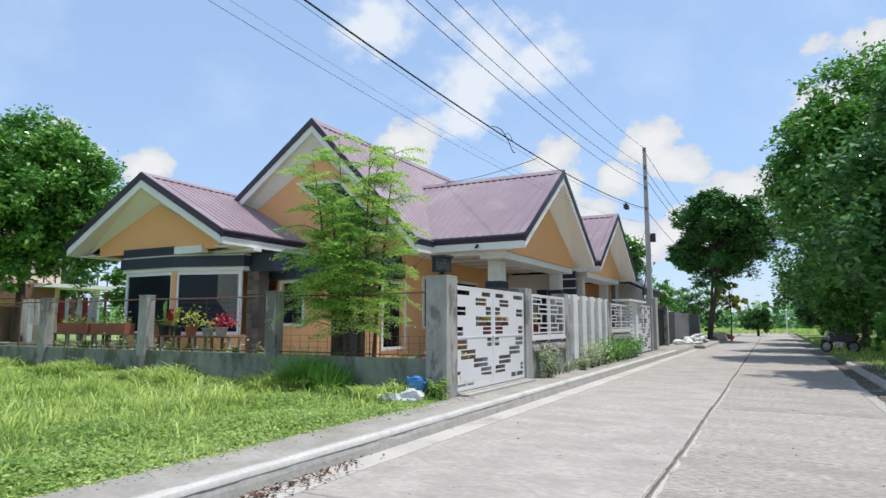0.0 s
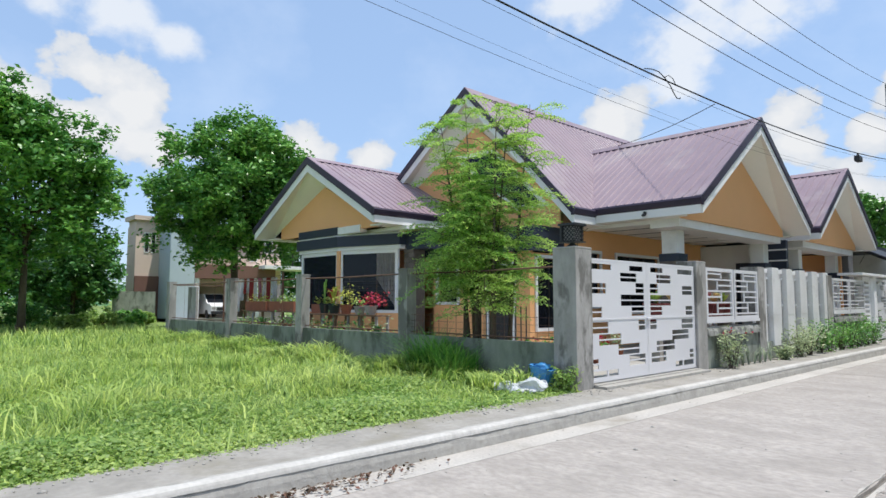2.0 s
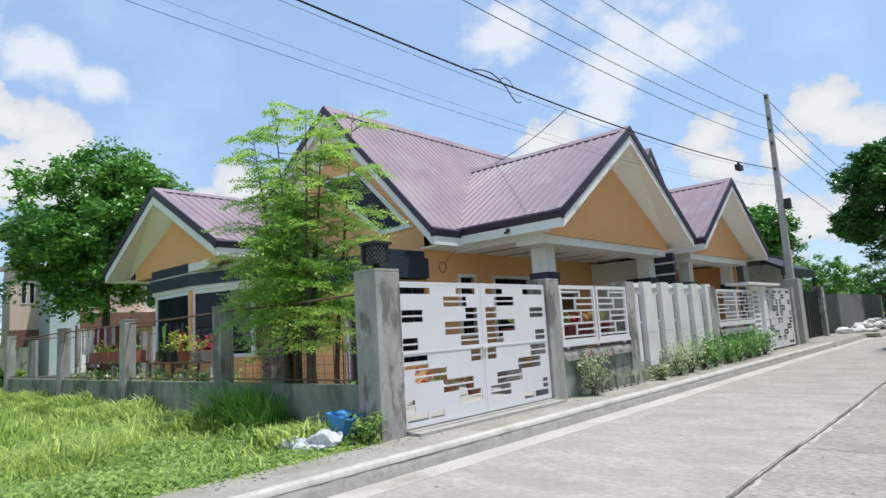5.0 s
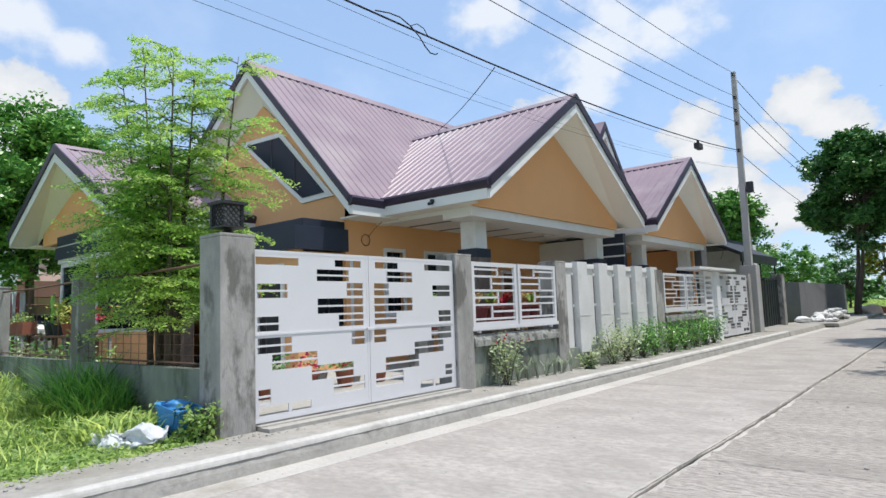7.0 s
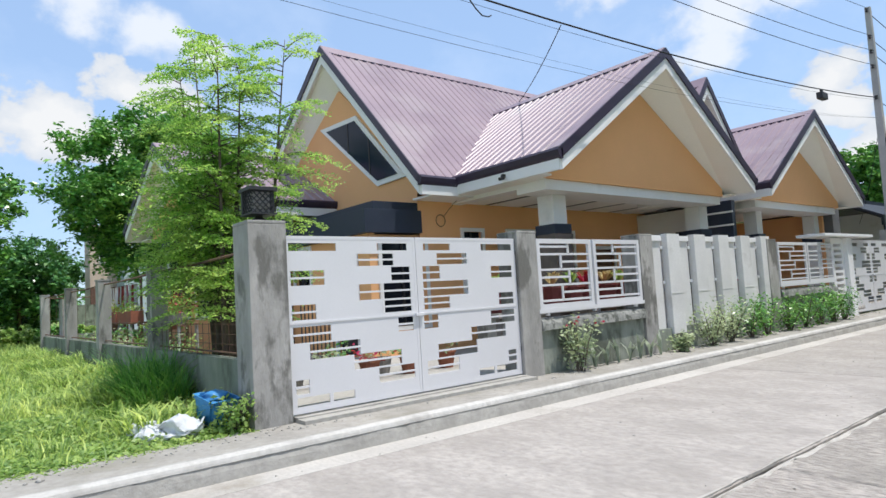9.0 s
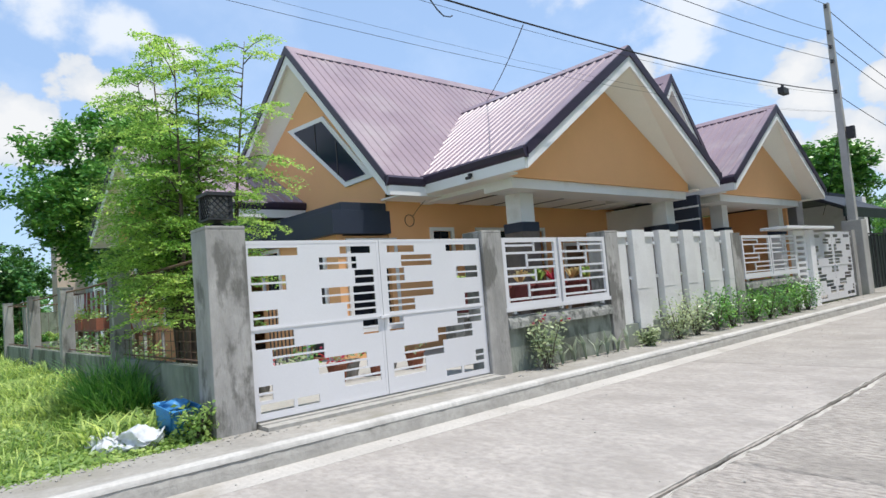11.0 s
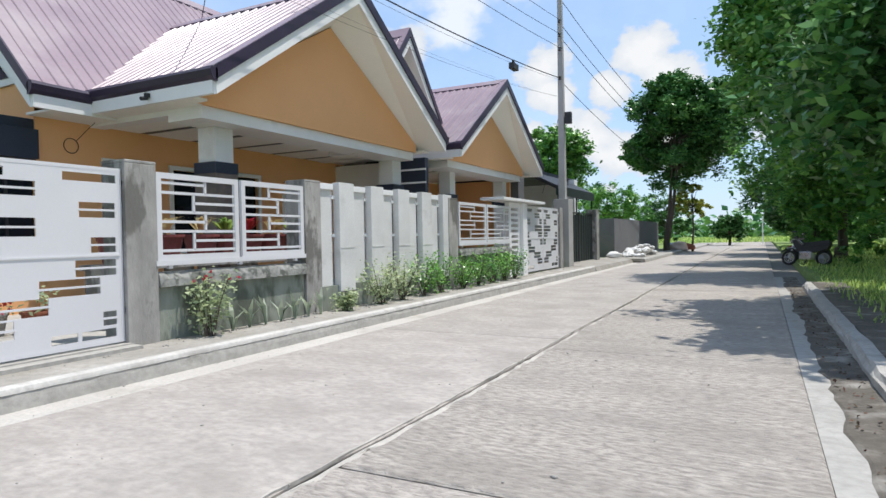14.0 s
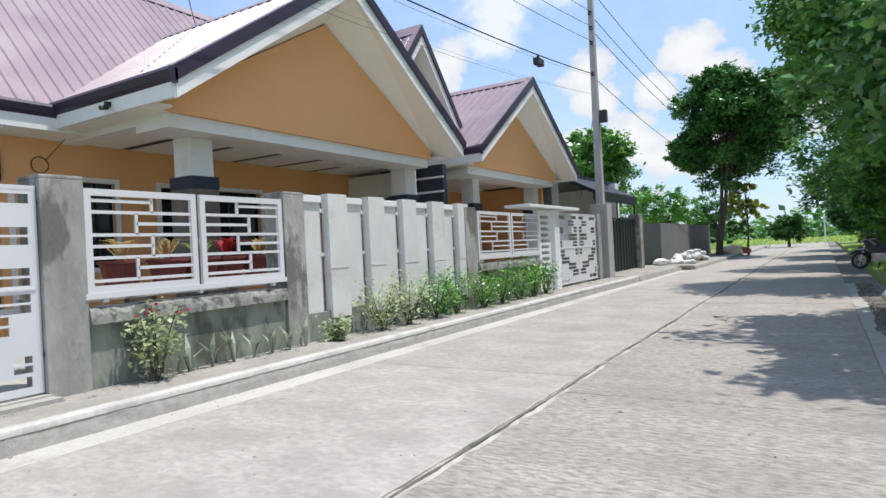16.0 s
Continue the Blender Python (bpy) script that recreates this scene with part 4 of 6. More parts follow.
# carport: columns, ring beam, ceiling with dark slots
for y in (18.05, 24.22):
    c = part("column", box(-8.46, -8.02, y - 0.22, y + 0.22, 0.2, 3.579, bevel=0.01), M_WHITE, house)
    part("collar", box(-8.52, -7.96, y - 0.28, y + 0.28, 2.72, 2.93, bevel=0.01), M_NAVY, c, "dark blue band round the column")
    part("pedestal", box(-8.51, -7.97, y - 0.27, y + 0.27, 0.2, 2.72), M_STONE, c, "slate-clad pedestal")
part("beam", boxes([(-8.42, -7.60, 17.15, 24.4, 3.58, 3.797), (-10.6, -8.42, 17.15, 17.45, 3.70, 4.0), (-10.6, -8.42, 24.1, 24.4, 3.72, 4.0)]), M_WHITE, house, "white ring beam")
part("porch_soffit", box(-10.6, -7.56, 16.74, 17.148, 3.795, 3.835), M_SOFFIT, house)
part("porch_soffit", box(-10.6, -7.56, 24.42, 24.77, 3.795, 3.835), M_SOFFIT, house)
slots_y = [(18.2 + 1.28 * k, 18.40 + 1.28 * k) for k in range(5)]
ceil_rows = [(-10.58, -8.42, a, b, 3.733, 3.741) for a, b in zip([17.46] + [s[1] for s in slots_y], [s[0] for s in slots_y] + [24.09])]
ceil = part("carport_ceiling", box(-10.58, -8.43, 17.46, 24.09, 3.741, 3.77), M_DARK, house, "pale boarded ceiling with dark slots")
for row in ceil_rows:
    part("ceiling_panel", box(*row), M_SOFFIT, ceil)
part("carport_wall", wall_y(24.9, 25.05, -12.5, -8.4, 0.2, 3.66), M_WHITE, house, "white partition wall")
lv = part("louvre_panel", box(-9.3, -8.85, 24.88, 24.9, 0.3, 3.0), M_NAVY, house, "dark louvred door panel")
for k in range(6):
    part("louvre", box(-9.3, -8.85, 24.84, 24.88, 1.4 + 0.26 * k, 1.46 + 0.26 * k), M_DARK, lv)

# the bay window: a straight face and a slanted one, with stepped dark bands above
bay = part("bay_floor", prism([(-19.6, 13.0), (-17.15, 13.0), (-14.95, 13.75), (-14.95, 14.4), (-19.6, 14.4)], "z", 0.2, 1.25), M_ORANGE, house, "orange bay below the window sill")
part("bay_band", prism([(-19.68, 12.92), (-17.12, 12.92), (-14.85, 13.69), (-14.85, 14.4), (-19.68, 14.4)], "z", 3.36, 3.70), M_NAVY, bay, "dark blue band")
part("bay_line", prism([(-19.62, 12.98), (-17.14, 12.98), (-14.9, 13.74), (-14.9, 14.4), (-19.62, 14.4)], "z", 3.70, 3.76), M_WHITE, bay)
part("bay_band", prism([(-19.60, 12.94), (-17.15, 12.94), (-17.15, 14.4), (-19.60, 14.4)], "z", 3.76, 4.02), M_NAVY, bay)
part("bay_beam", prism([(-17.14, 12.95), (-15.9, 12.95), (-15.9, 13.2), (-17.14, 13.2)], "z", 3.77, 4.0), M_WHITE, bay)
part("bay_line", prism([(-19.62, 12.98), (-17.14, 12.98), (-14.9, 13.74), (-14.9, 14.4), (-19.62, 14.4)], "z", 3.24, 3.36), M_WHITE, bay)


def bay_face(p, q):
    """Frame, pane and bars between two corners of the plan."""
    p, q = Vector((*p, 0)), Vector((*q, 0))
    d, ln = (q - p).normalized(), (q - p).length
    m = Matrix.Translation(p) @ Matrix.Rotation(math.atan2(d.y, d.x), 4, "Z")
    bm = boxes([(0, 0.11, 0, 0.09, 1.25, 3.24), (ln - 0.11, ln, 0, 0.09, 1.25, 3.24), (0.11, ln - 0.11, 0, 0.09, 1.25, 1.34), (0.11, ln - 0.11, 0, 0.09, 3.12, 3.24)])
    bm.transform(m)
    fr = part("bay_frame", bm, M_WHITE, bay)
    bm = box(0.11, ln - 0.11, 0.04, 0.05, 1.34, 3.12)
    bm.transform(m)
    part("pane", bm, M_GLASS, fr).visible_shadow = False
    for k in range(1, 8 if p.x > -17.15 else 1):
        bm = box(0.11, ln - 0.11, 0.012, 0.024, 1.34 + 0.15 * k - 0.008, 1.34 + 0.15 * k + 0.008)
        bm.transform(m)
        part("grille_bar", bm, M_DARK, fr)


bay_face((-19.5, 13.02), (-17.2, 13.02))
bay_face((-17.1, 13.03), (-15.0, 13.76))
part("bay_post", box(-17.24, -17.06, 12.99, 13.17, 1.25, 3.24), M_ORANGE, bay)
cur = bmesh.new()
cols = [[cur.verts.new((-15.75 + 0.05 * k, 13.50 + 0.02 * (k % 2) + 0.0174 * k, z)) for z in (3.11, (5.41 - 0.065 * k) / 2, 2.3 - 0.065 * k)] for k in range(14)]
for a, b in zip(cols, cols[1:]):
    for r in range(2):
        cur.faces.new((a[r], a[r + 1], b[r + 1], b[r]))
bmesh.ops.solidify(cur, geom=cur.faces[:], thickness=0.005)
part("curtain", cur, M_CURTAIN, bay, "pale lace curtain gathered to one side")
part("wing_wall", boxes([(-19.6, -14.9, 14.4, 14.55, 0.2, 4.0), (-19.6, -19.45, 14.55, 20.0, 0.2, 4.0)]), M_ORANGE, house)
part("wing_beam", box(-19.9, -14.2, 13.42, 13.75, 3.77, 3.87), M_WHITE, house)
part("porch_fascia", box(-14.84, -13.9, 13.95, 14.57, 3.2, 3.75), M_NAVY, house, "dark blue flat porch fascia")
part("side_wall", wall_y(14.75, 14.9, -14.45, -10.63, 0.2, 2.98, [(-14.22, -13.38, 1.6, 2.86), (-12.1, -11.2, 0.3, 2.6)]), M_ORANGE, house)
window_on(house, "y", 14.75, -14.22, -13.38, 1.6, 2.86, out=-1)
sd = part("side_door", box(-12.1, -11.2, 14.81, 14.87, 0.3, 2.6), M_DARK, house, "dark side door with a white frame")
part("door_frame", boxes([(-12.2, -12.1, 14.70, 14.77, 0.26, 2.7), (-11.2, -11.1, 14.70, 14.77, 0.26, 2.7), (-12.1, -11.2, 14.70, 14.77, 2.6, 2.7)]), M_WHITE, sd)
rngs = random.Random(5)
stone_post = part("clad_post", box(-14.94, -14.52, 14.02, 14.44, 0.2, 3.4), M_STONE, house, "post clad in brown slate strips")
for k in range(21):
    for a, b in ((-14.96, -14.74), (-14.73, -14.50)):
        part("stone", box(a, b, 13.985 - rngs.uniform(0, 0.03), 14.02, 0.25 + 0.15 * k, 0.385 + 0.15 * k), M_STONE, stone_post)
for k in range(9):
    part("low_rail", box(-10.7 + 0.16 * k, -10.68 + 0.16 * k, 13.1, 13.12, 0.26, 1.5), M_DARK, house)

# upper gable behind the carport, facing the street
gable_roof(house, to(-8.05, 25.1, 90), 2.75, 7.43, 3.99, 6.0, 0.45, wall_half=2.4, wall_mat=M_WHITE, back_trim=5.2, wall_z=3.85)

# ---- the next house ----
house2 = thing("house", "orange bungalow with a purple-brown gable over its carport", "house", "houses along the street")
FAR_Y = 29.5
gable_roof(house2, to(PORCH_X, FAR_Y, 90), 3.72, 6.75, 4.20, 7.0, 0.64, wall_half=3.3, back_trim=1.0, wall_z=3.80, drop=(0.62, 0.02))
for y in (27.75, 32.35):
    c = part("column", box(-8.45, -8.05, y - 0.2, y + 0.2, 0.2, 3.579, bevel=0.01), M_WHITE, house2)
    part("collar", box(-8.50, -8.0, y - 0.25, y + 0.25, 2.62, 2.85), M_NAVY, c)
part("beam", boxes([(-8.42, -7.50, 26.3, 32.6, 3.58, 3.797), (-12, -8.42, 26.5, 26.75, 3.72, 4.0)]), M_WHITE, house2)
part("carport_ceiling", box(-12.5, -8.42, 26.3, 32.7, 3.735, 3.775), M_SOFFIT, house2)
part("wall", wall_x(-11.3, -11.15, 26.2, 33.0, 0.2, 3.68, [(28.2, 29.0, 0.3, 3.0)]), M_ORANGE, house2)
part("door", box(-11.28, -11.22, 28.2, 29.0, 0.3, 3.0), M_NAVY, house2)
part("side_wall", box(-13.0, -8.0, 32.75, 32.9, 0.2, 3.68), M_ORANGE, house2)
part("step_wall", box(-11.0, -7.75, 25.35, 25.55, 0.2, 3.78), M_NAVY, house2, "dark blue stepped parapet")
for k in range(3):
    part("line", box(-10.9, -7.72, 25.31, 25.35, 2.66 + 0.38 * k, 2.71 + 0.38 * k), M_WHITE, house2)


# ---- utility pole and wires ----
PX, PY = -6.2, 34.0
pole = thing("utility_pole", "tall square concrete utility pole with brackets and cables", "utility pole")
part("shaft", tube([(PX, PY, 0), (PX, PY, 11.1)], [0.21, 0.12], 4), M_POLE, pole)
part("footing", box(PX - 0.32, PX + 0.32, PY - 0.32, PY + 0.32, 0.0, 2.9, bevel=0.03), M_POLE, pole, "rough concrete sleeve round the pole foot")
for z in (10.95, 9.95, 9.4, 8.85, 7.7):
    ins = part("insulator", lathe([(0.03, -0.08), (0.06, -0.05), (0.035, 0), (0.06, 0.05), (0.03, 0.08)], 10, (PX + 0.02, PY - 0.22, z)), M_DARK, pole)
    part("bracket", box(PX - 0.03, PX + 0.03, PY - 0.22, PY - 0.1, z - 0.02, z + 0.02), M_CHROME, ins)
part("meter_box", box(PX + 0.15, PX + 0.40, PY - 0.12, PY + 0.12, 5.9, 6.35, bevel=0.02), M_DARK, pole, "dark cable box strapped to the pole")


def sag(p, q, drop, n=24):
    p, q = Vector(p), Vector(q)
    return [p.lerp(q, k / n) - Vector((0, 0, drop * 4 * (k / n) * (1 - k / n))) for k in range(n + 1)]


def wire(p, q, drop, r=0.009, label="thin black overhead cable"):
    w = tagged(part("overhead_cable", tube(sag(p, q, drop), r, 5), M_WIRE), label, "cable", "overhead cables")
    return w


wire((PX, PY - 0.22, 7.7), (PX, -14, 7.6), 1.42, 0.017, "thick black bundled overhead cable")
wire((PX + 0.1, PY - 0.22, 8.85), (PX + 0.1, -14, 8.9), 1.38)
wire((PX + 0.1, PY - 0.22, 9.4), (PX + 0.1, -14, 9.4), 1.55)
wire((PX + 0.1, PY - 0.22, 9.95), (PX + 0.1, -14, 9.95), 1.5)
wire((PX, PY - 0.22, 11.05), (PX, -14, 11.05), 1.5)
wire((PX, PY - 0.22, 7.62), (PX, -14, 7.7), 1.55, 0.004)
wire((PX, PY - 0.22, 6.95), (PX, -14, 6.95), 1.6, 0.0035)
wire((PX, PY - 0.22, 6.95), (PX, -14, 7.1), 1.52, 0.0022)
wire((PX, 16.27, 6.3), (-11.5, 20.75, 7.05), 0.1, 0.010)
for z, zz in ((10.9, 10.5), (9.9, 9.6), (9.35, 9.0), (7.6, 7.4)):
    wire((PX, PY + 0.15, z), (-4.2, 78, zz), 1.5, 0.014)
wire((PX, PY, 6.9), (-9.0, 40, 3.6), 0.3, 0.012)
sp = thing("cable_spacer", "knotted cable end hanging on the thick overhead cable", "cable splice")
part("splice", tube([(PX, 13.0, 6.31), (PX + 0.01, 13.3, 6.37), (PX + 0.02, 13.55, 6.38), (PX + 0.02, 13.8, 6.31), (PX + 0.04, 14.0, 6.18), (PX + 0.05, 14.12, 6.05), (PX + 0.05, 14.25, 5.97), (PX + 0.04, 14.4, 5.99), (PX + 0.02, 14.48, 6.04)], 0.011, 6), M_WIRE, sp)
part("loose_end", tube([(PX, 13.8, 6.32), (PX + 0.03, 13.95, 6.40), (PX + 0.05, 14.1, 6.36), (PX + 0.06, 14.2, 6.24)], 0.008, 5), M_WIRE, sp)
sbx = thing("splice_box", "black splice box on the overhead cable", "splice box")
part("case", box(PX - 0.09, PX + 0.09, 28.4, 28.85, 6.83, 7.03, bevel=0.02), M_DARK, sbx)
part("clamp", box(PX - 0.03, PX + 0.03, 28.55, 28.65, 7.03, 7.14), M_DARK, sbx)

# ---- beyond the pole ----
dg = thing("sheet_gate", "dark green sheet-steel gate with upright rods", "gate", "street gates")
for a in (34.55, 37.05):
    lf = part("leaf", box(-6.42, -6.38, a, a + 2.4, 0.25, 2.35), M_GREEN, dg)
    part("rim", boxes([(-6.44, -6.36, a, a + 0.06, 0.25, 2.45), (-6.44, -6.36, a + 2.34, a + 2.4, 0.25, 2.45), (-6.44, -6.36, a, a + 2.4, 2.39, 2.45)]), M_DARK, lf)
    for k in range(1, 6):
        part("rod", box(-6.37, -6.345, a + 0.4 * k - 0.012, a + 0.4 * k + 0.012, 0.3, 2.4), M_DARK, lf)
fence_post(39.75, 2.65, 0.5, -6.15, "grey concrete post beside the dark gate")
gh = thing("neighbour_house", "low grey house with dark roof edge behind the gate", "house", "houses along the street")
part("wall", wall_x(-9.2, -9.0, 33.6, 36.4, 0.1, 4.2), M_GREY, gh)
part("pillar", box(-8.6, -7.9, 33.5, 34.2, 0.1, 4.6), M_GREY, gh)
part("roof", box(-15, -8.4, 33.2, 43, 4.2, 4.45), M_DARK, gh)
part("fascia", boxes([(-10.5, -8.3, 33.0, 33.2, 3.6, 3.95), (-8.42, -8.3, 33.2, 43, 4.1, 4.5)]), M_NAVY, gh)
part("side_wall", boxes([(-10.6, -8.2, 33.3, 33.42, 2.6, 3.5)]), M_POST, gh)
part("white_wall", box(-11, -8.0, 42.4, 43.0, 0.1, 4.4), M_WHITE, gh)
gw2 = thing("block_wall", "low wall of grey rendered blocks round the next plot", "wall", "", "structure")
part("front", box(-6.7, -6.5, 45.2, 62.0, 0.1, 2.35), M_GREY, gw2)
part("side", box(-9.5, -6.7, 45.2, 45.4, 0.1, 2.35), M_GREY, gw2)

# sacks and rubble on the far pavement
sack_rng = random.Random(11)


def sack(x, y, z, s, ang):
    bm = bmesh.new()
    bmesh.ops.create_icosphere(bm, subdivisions=3, radius=1)
    for v in bm.verts:
        n = noise.noise(v.co * 1.6 + Vector((x * 3, y * 3, z))) * 0.22
        v.co = Vector((v.co.x * 1.0, v.co.y * 0.7, v.co.z * 0.5)) * (1 + n * 1.6) * s
    bm.transform(Matrix.Translation((x, y, z)) @ Matrix.Rotation(ang, 4, "Z"))
    return tagged(part("sack", bm, M_SACK, smooth=True), "dusty white sack on the rubble heap", "sack", "sacks on the pavement")


for i in range(70):
    k = sack_rng.uniform(-1, 1)
    sack(-5.35 + sack_rng.uniform(-0.6, 0.55), 46.6 + 2.6 * k, 0.26 + sack_rng.uniform(0, 0.6) * (1 - abs(k)), sack_rng.uniform(0.12, 0.26), sack_rng.uniform(0, 3))
sack(-5.95, 42.4, 0.38, 0.36, 0.4)

# ---- planting and trees ----
tree("street_tree", "leafy green tree with a low hanging crown", (5.3, 22.2, 0.1), 9.4, 1.7, 4.9, leaf=0.36, clumps=640, per=62, seed=3, material=M_LEAF2, trunk_r=0.25, group="trees along the verge", lean=(-0.2, 0))
tree("street_tree", "tall dark leafy tree with a low hanging crown", (5.5, 33.0, 0.1), 14.2, 1.2, 5.6, leaf=0.38, clumps=760, per=66, seed=4, material=M_LEAF, trunk_r=0.28, group="trees along the verge", lean=(-0.3, 0))
tree("street_tree", "leafy tree with a low hanging crown", (4.1, 43, 0.1), 11.5, 0.9, 5.4, leaf=0.36, clumps=480, per=75, seed=14, material=M_LEAF, trunk_r=0.26, group="trees along the verge")
tree("street_tree", "leafy tree with a low hanging crown", (4.3, 54, 0.1), 12.0, 0.8, 5.4, leaf=0.40, clumps=420, per=70, seed=5, material=M_LEAF2, trunk_r=0.26, group="trees along the verge")
tree("street_tree", "leafy tree at the end of the row", (5.5, 67, 0.1), 12.0, 0.6, 5.4, leaf=0.45, clumps=380, per=60, seed=6, material=M_LEAF2, trunk_r=0.26, group="trees along the verge")
tree("roadside_tree", "broad dark green tree on two slim trunks beside the rubble", (-5.4, 58, 0.1), 12.9, 4.4, 4.6, leaf=0.40, clumps=680, per=75, seed=7, material=M_LEAF2, trunk_r=0.16, stems=2, lean=(1.3, 0))
tree("yellow_tree", "small tree with yellowing leaves", (-3.9, 61.5, 0.1), 5.6, 2.4, 1.5, leaf=0.34, clumps=60, per=45, seed=8, material=M_YELLOW, trunk_r=0.08)
tree("garden_tree", "bright green tree behind the grey house", (-12.0, 52, 0.1), 9.0, 3.0, 3.6, leaf=0.4, clumps=220, per=60, seed=9, material=M_LEAF, trunk_r=0.2)
tree("meadow_tree", "tall dark tree with an open crown standing in the meadow", (-31, 6.6, 0.1), 11.2, 0.7, 4.0, leaf=0.34, clumps=520, per=66, seed=16, material=M_LEAF, trunk_r=0.2, group="trees at the back of the meadow")
tree("meadow_tree", "broad round-topped green tree behind the plot", (-30, 15.3, 0.1), 10.7, 3.0, 4.9, leaf=0.34, clumps=520, per=80, seed=12, material=M_LEAF, trunk_r=0.24, group="trees at the back of the meadow")
for i, (x, y, h, r) in enumerate(((-46, 2.5, 9.0, 4.6), (-44, 11.3, 6.2, 3.2), (-52, -8, 11, 5.5), (-50, 7.5, 8, 4.5), (-48, -16, 10, 5), (-58, 13, 8.5, 4.5), (-60, 6, 9, 5), (-30, 42, 12, 5), (-33, 25, 6.5, 3.2), (-56, 30, 9, 5))):
    tree("background_tree", "dense green tree far behind the meadow", (x, y, 0.1), h, 0.2, r, leaf=0.45, clumps=230, per=55, seed=20 + i, material=M_LEAF2 if i % 2 else M_LEAF, trunk_r=0.2, group="background trees")

# distant wood along the horizon
rng = np.random.default_rng(77)
cs = []
for i in range(900):
    a = rng.uniform(-2.4, 1.3)
    d = rng.uniform(140, 240)
    h = rng.uniform(3, 8) * (1 + 0.3 * math.sin(a * 9))
    c = np.array((d * math.sin(a), d * math.cos(a), 0.3))
    cs.append(c + np.column_stack((rng.normal(size=26) * 3.0, rng.normal(size=26) * 3.0, rng.uniform(0, h, 26))))
verts, faces = leaf_quads(np.concatenate(cs), 1.9, rng, aspect=0.8)
tagged(mesh_np("far_wood", verts, faces, M_LEAF2), "dark green belt of trees on the horizon", "woods", kind="stuff")

# feathery tree by the side fence: thin stems that carry twice-feathered fronds
ft = thing("feathery_tree", "slender light green tree with feathery leaves inside the fence", "tree")
frng = np.random.default_rng(31)
wood = bmesh.new()
leaves = []
for s in range(11):
    bx, by = -8.65 + frng.uniform(-0.6, 0.45), 10.98 + frng.uniform(-0.32, 0.4)
    tx, ty, tz = bx + frng.uniform(-0.85, 0.7), by + frng.uniform(-0.6, 0.6), frng.uniform(5.1, 5.8) if s < 5 else frng.uniform(3.5, 4.7)
    path = [(bx, by, 0.2), (bx + (tx - bx) * 0.2, by + (ty - by) * 0.2, 1.8), (bx + (tx - bx) * 0.6, by + (ty - by) * 0.6, 1.8 + (tz - 1.8) * 0.5), (tx, ty, tz)]
    tube(path, [0.05, 0.04, 0.022, 0.005], 6, wood)
    for k in range(34):
        f = 0.34 + 0.66 * ((k + frng.uniform(0, 1)) / 34) ** 1.15
        p = np.array((bx + (tx - bx) * f, by + (ty - by) * f, 0.2 + (tz - 0.2) * f))
        az, ln = frng.uniform(0, 2 * math.pi), frng.uniform(0.72, 1.18) * (1.25 - 0.62 * f)
        out = np.array((math.cos(az), math.sin(az), 0.0))
        cross = np.array((-math.sin(az), math.cos(az), 0.0))
        rise, droop = frng.uniform(0.25, 0.8), frng.uniform(0.35, 0.75)
        at = lambda u: p + (out * u + np.array((0, 0, 1.0)) * (rise * u - droop * u * u)) * ln
        tube([tuple(at(u)) for u in (0, 0.35, 0.7, 1.0)], [0.010, 0.008, 0.005, 0.002], 4, wood)
        for j in range(15):
            u = 0.22 + 0.78 * j / 14
            for side_way in (-1, 1):
                pin = ln * 0.34 * (1.15 - 0.75 * abs(u - 0.45)) * frng.uniform(0.8, 1.15)
                d = cross * side_way * 0.85 + out * 0.5 + np.array((0, 0, frng.uniform(-0.45, 0.05)))
                v = np.linspace(0.12, 1.0, 8)[:, None]
                leaves.append(at(u) + v * d * pin + frng.normal(size=(8, 3)) * 0.012)
part("branchwork", wood, M_BARK, ft, smooth=True)
verts, faces = leaf_quads(np.concatenate(leaves), 0.058, frng, up=1.8, aspect=0.5)
mesh_np("foliage", verts, faces, M_FERN, ft)


# ---- grass ----
def blades(n, xa, xb, ya, yb, h, seed, width=0.010, density=None, lean=0.45, tufts=0, curl=0.0):
    r = np.random.default_rng(seed)
    x, y = r.uniform(xa, xb, n), r.uniform(ya, yb, n)
    a = r.uniform(0, 2 * np.pi, n)
    if tufts:
        k = r.integers(0, tufts, n)
        x = r.uniform(xa, xb, tufts)[k] + r.normal(size=n) * 0.05
        y = np.minimum(r.uniform(ya, yb, tufts)[k] + r.normal(size=n) * 0.05, yb)
        a = r.uniform(0, 2 * np.pi, tufts)[k] + r.normal(size=n) * 0.9
    if density is not None:
        keep = r.uniform(size=n) < density(x, y)
        x, y, a = x[keep], y[keep], a[keep]
    n = len(x)
    hh = h * r.uniform(0.45, 1.25, n) * (0.75 + 0.35 * np.sin(x * 1.7 + np.cos(y * 1.3) * 2) * np.cos(y * 0.9))
    l = r.uniform(0.1, lean, n) * hh * 2
    wx, wy = np.cos(a + 1.57) * width, np.sin(a + 1.57) * width
    dx, dy = np.cos(a) * l, np.sin(a) * l
    z0 = np.full(n, GROUND_Z - 0.03)
    p = [np.stack(v, 1) for v in ((x - wx, y - wy, z0), (x + wx, y + wy, z0), (x + dx * 0.35 + wx * 0.8, y + dy * 0.35 + wy * 0.8, z0 + hh * 0.6),
                                  (x + dx * 0.35 - wx * 0.8, y + dy * 0.35 - wy * 0.8, z0 + hh * 0.6), (x + dx, y + dy, z0 + hh * (1 - curl)))]
    verts = np.stack(p, 1).reshape(-1, 3)
    b = np.arange(n)[:, None] * 5
    return verts, np.concatenate([b + np.array([[0, 1, 2]]), b + np.array([[0, 2, 3]]), b + np.array([[3, 2, 4]])])


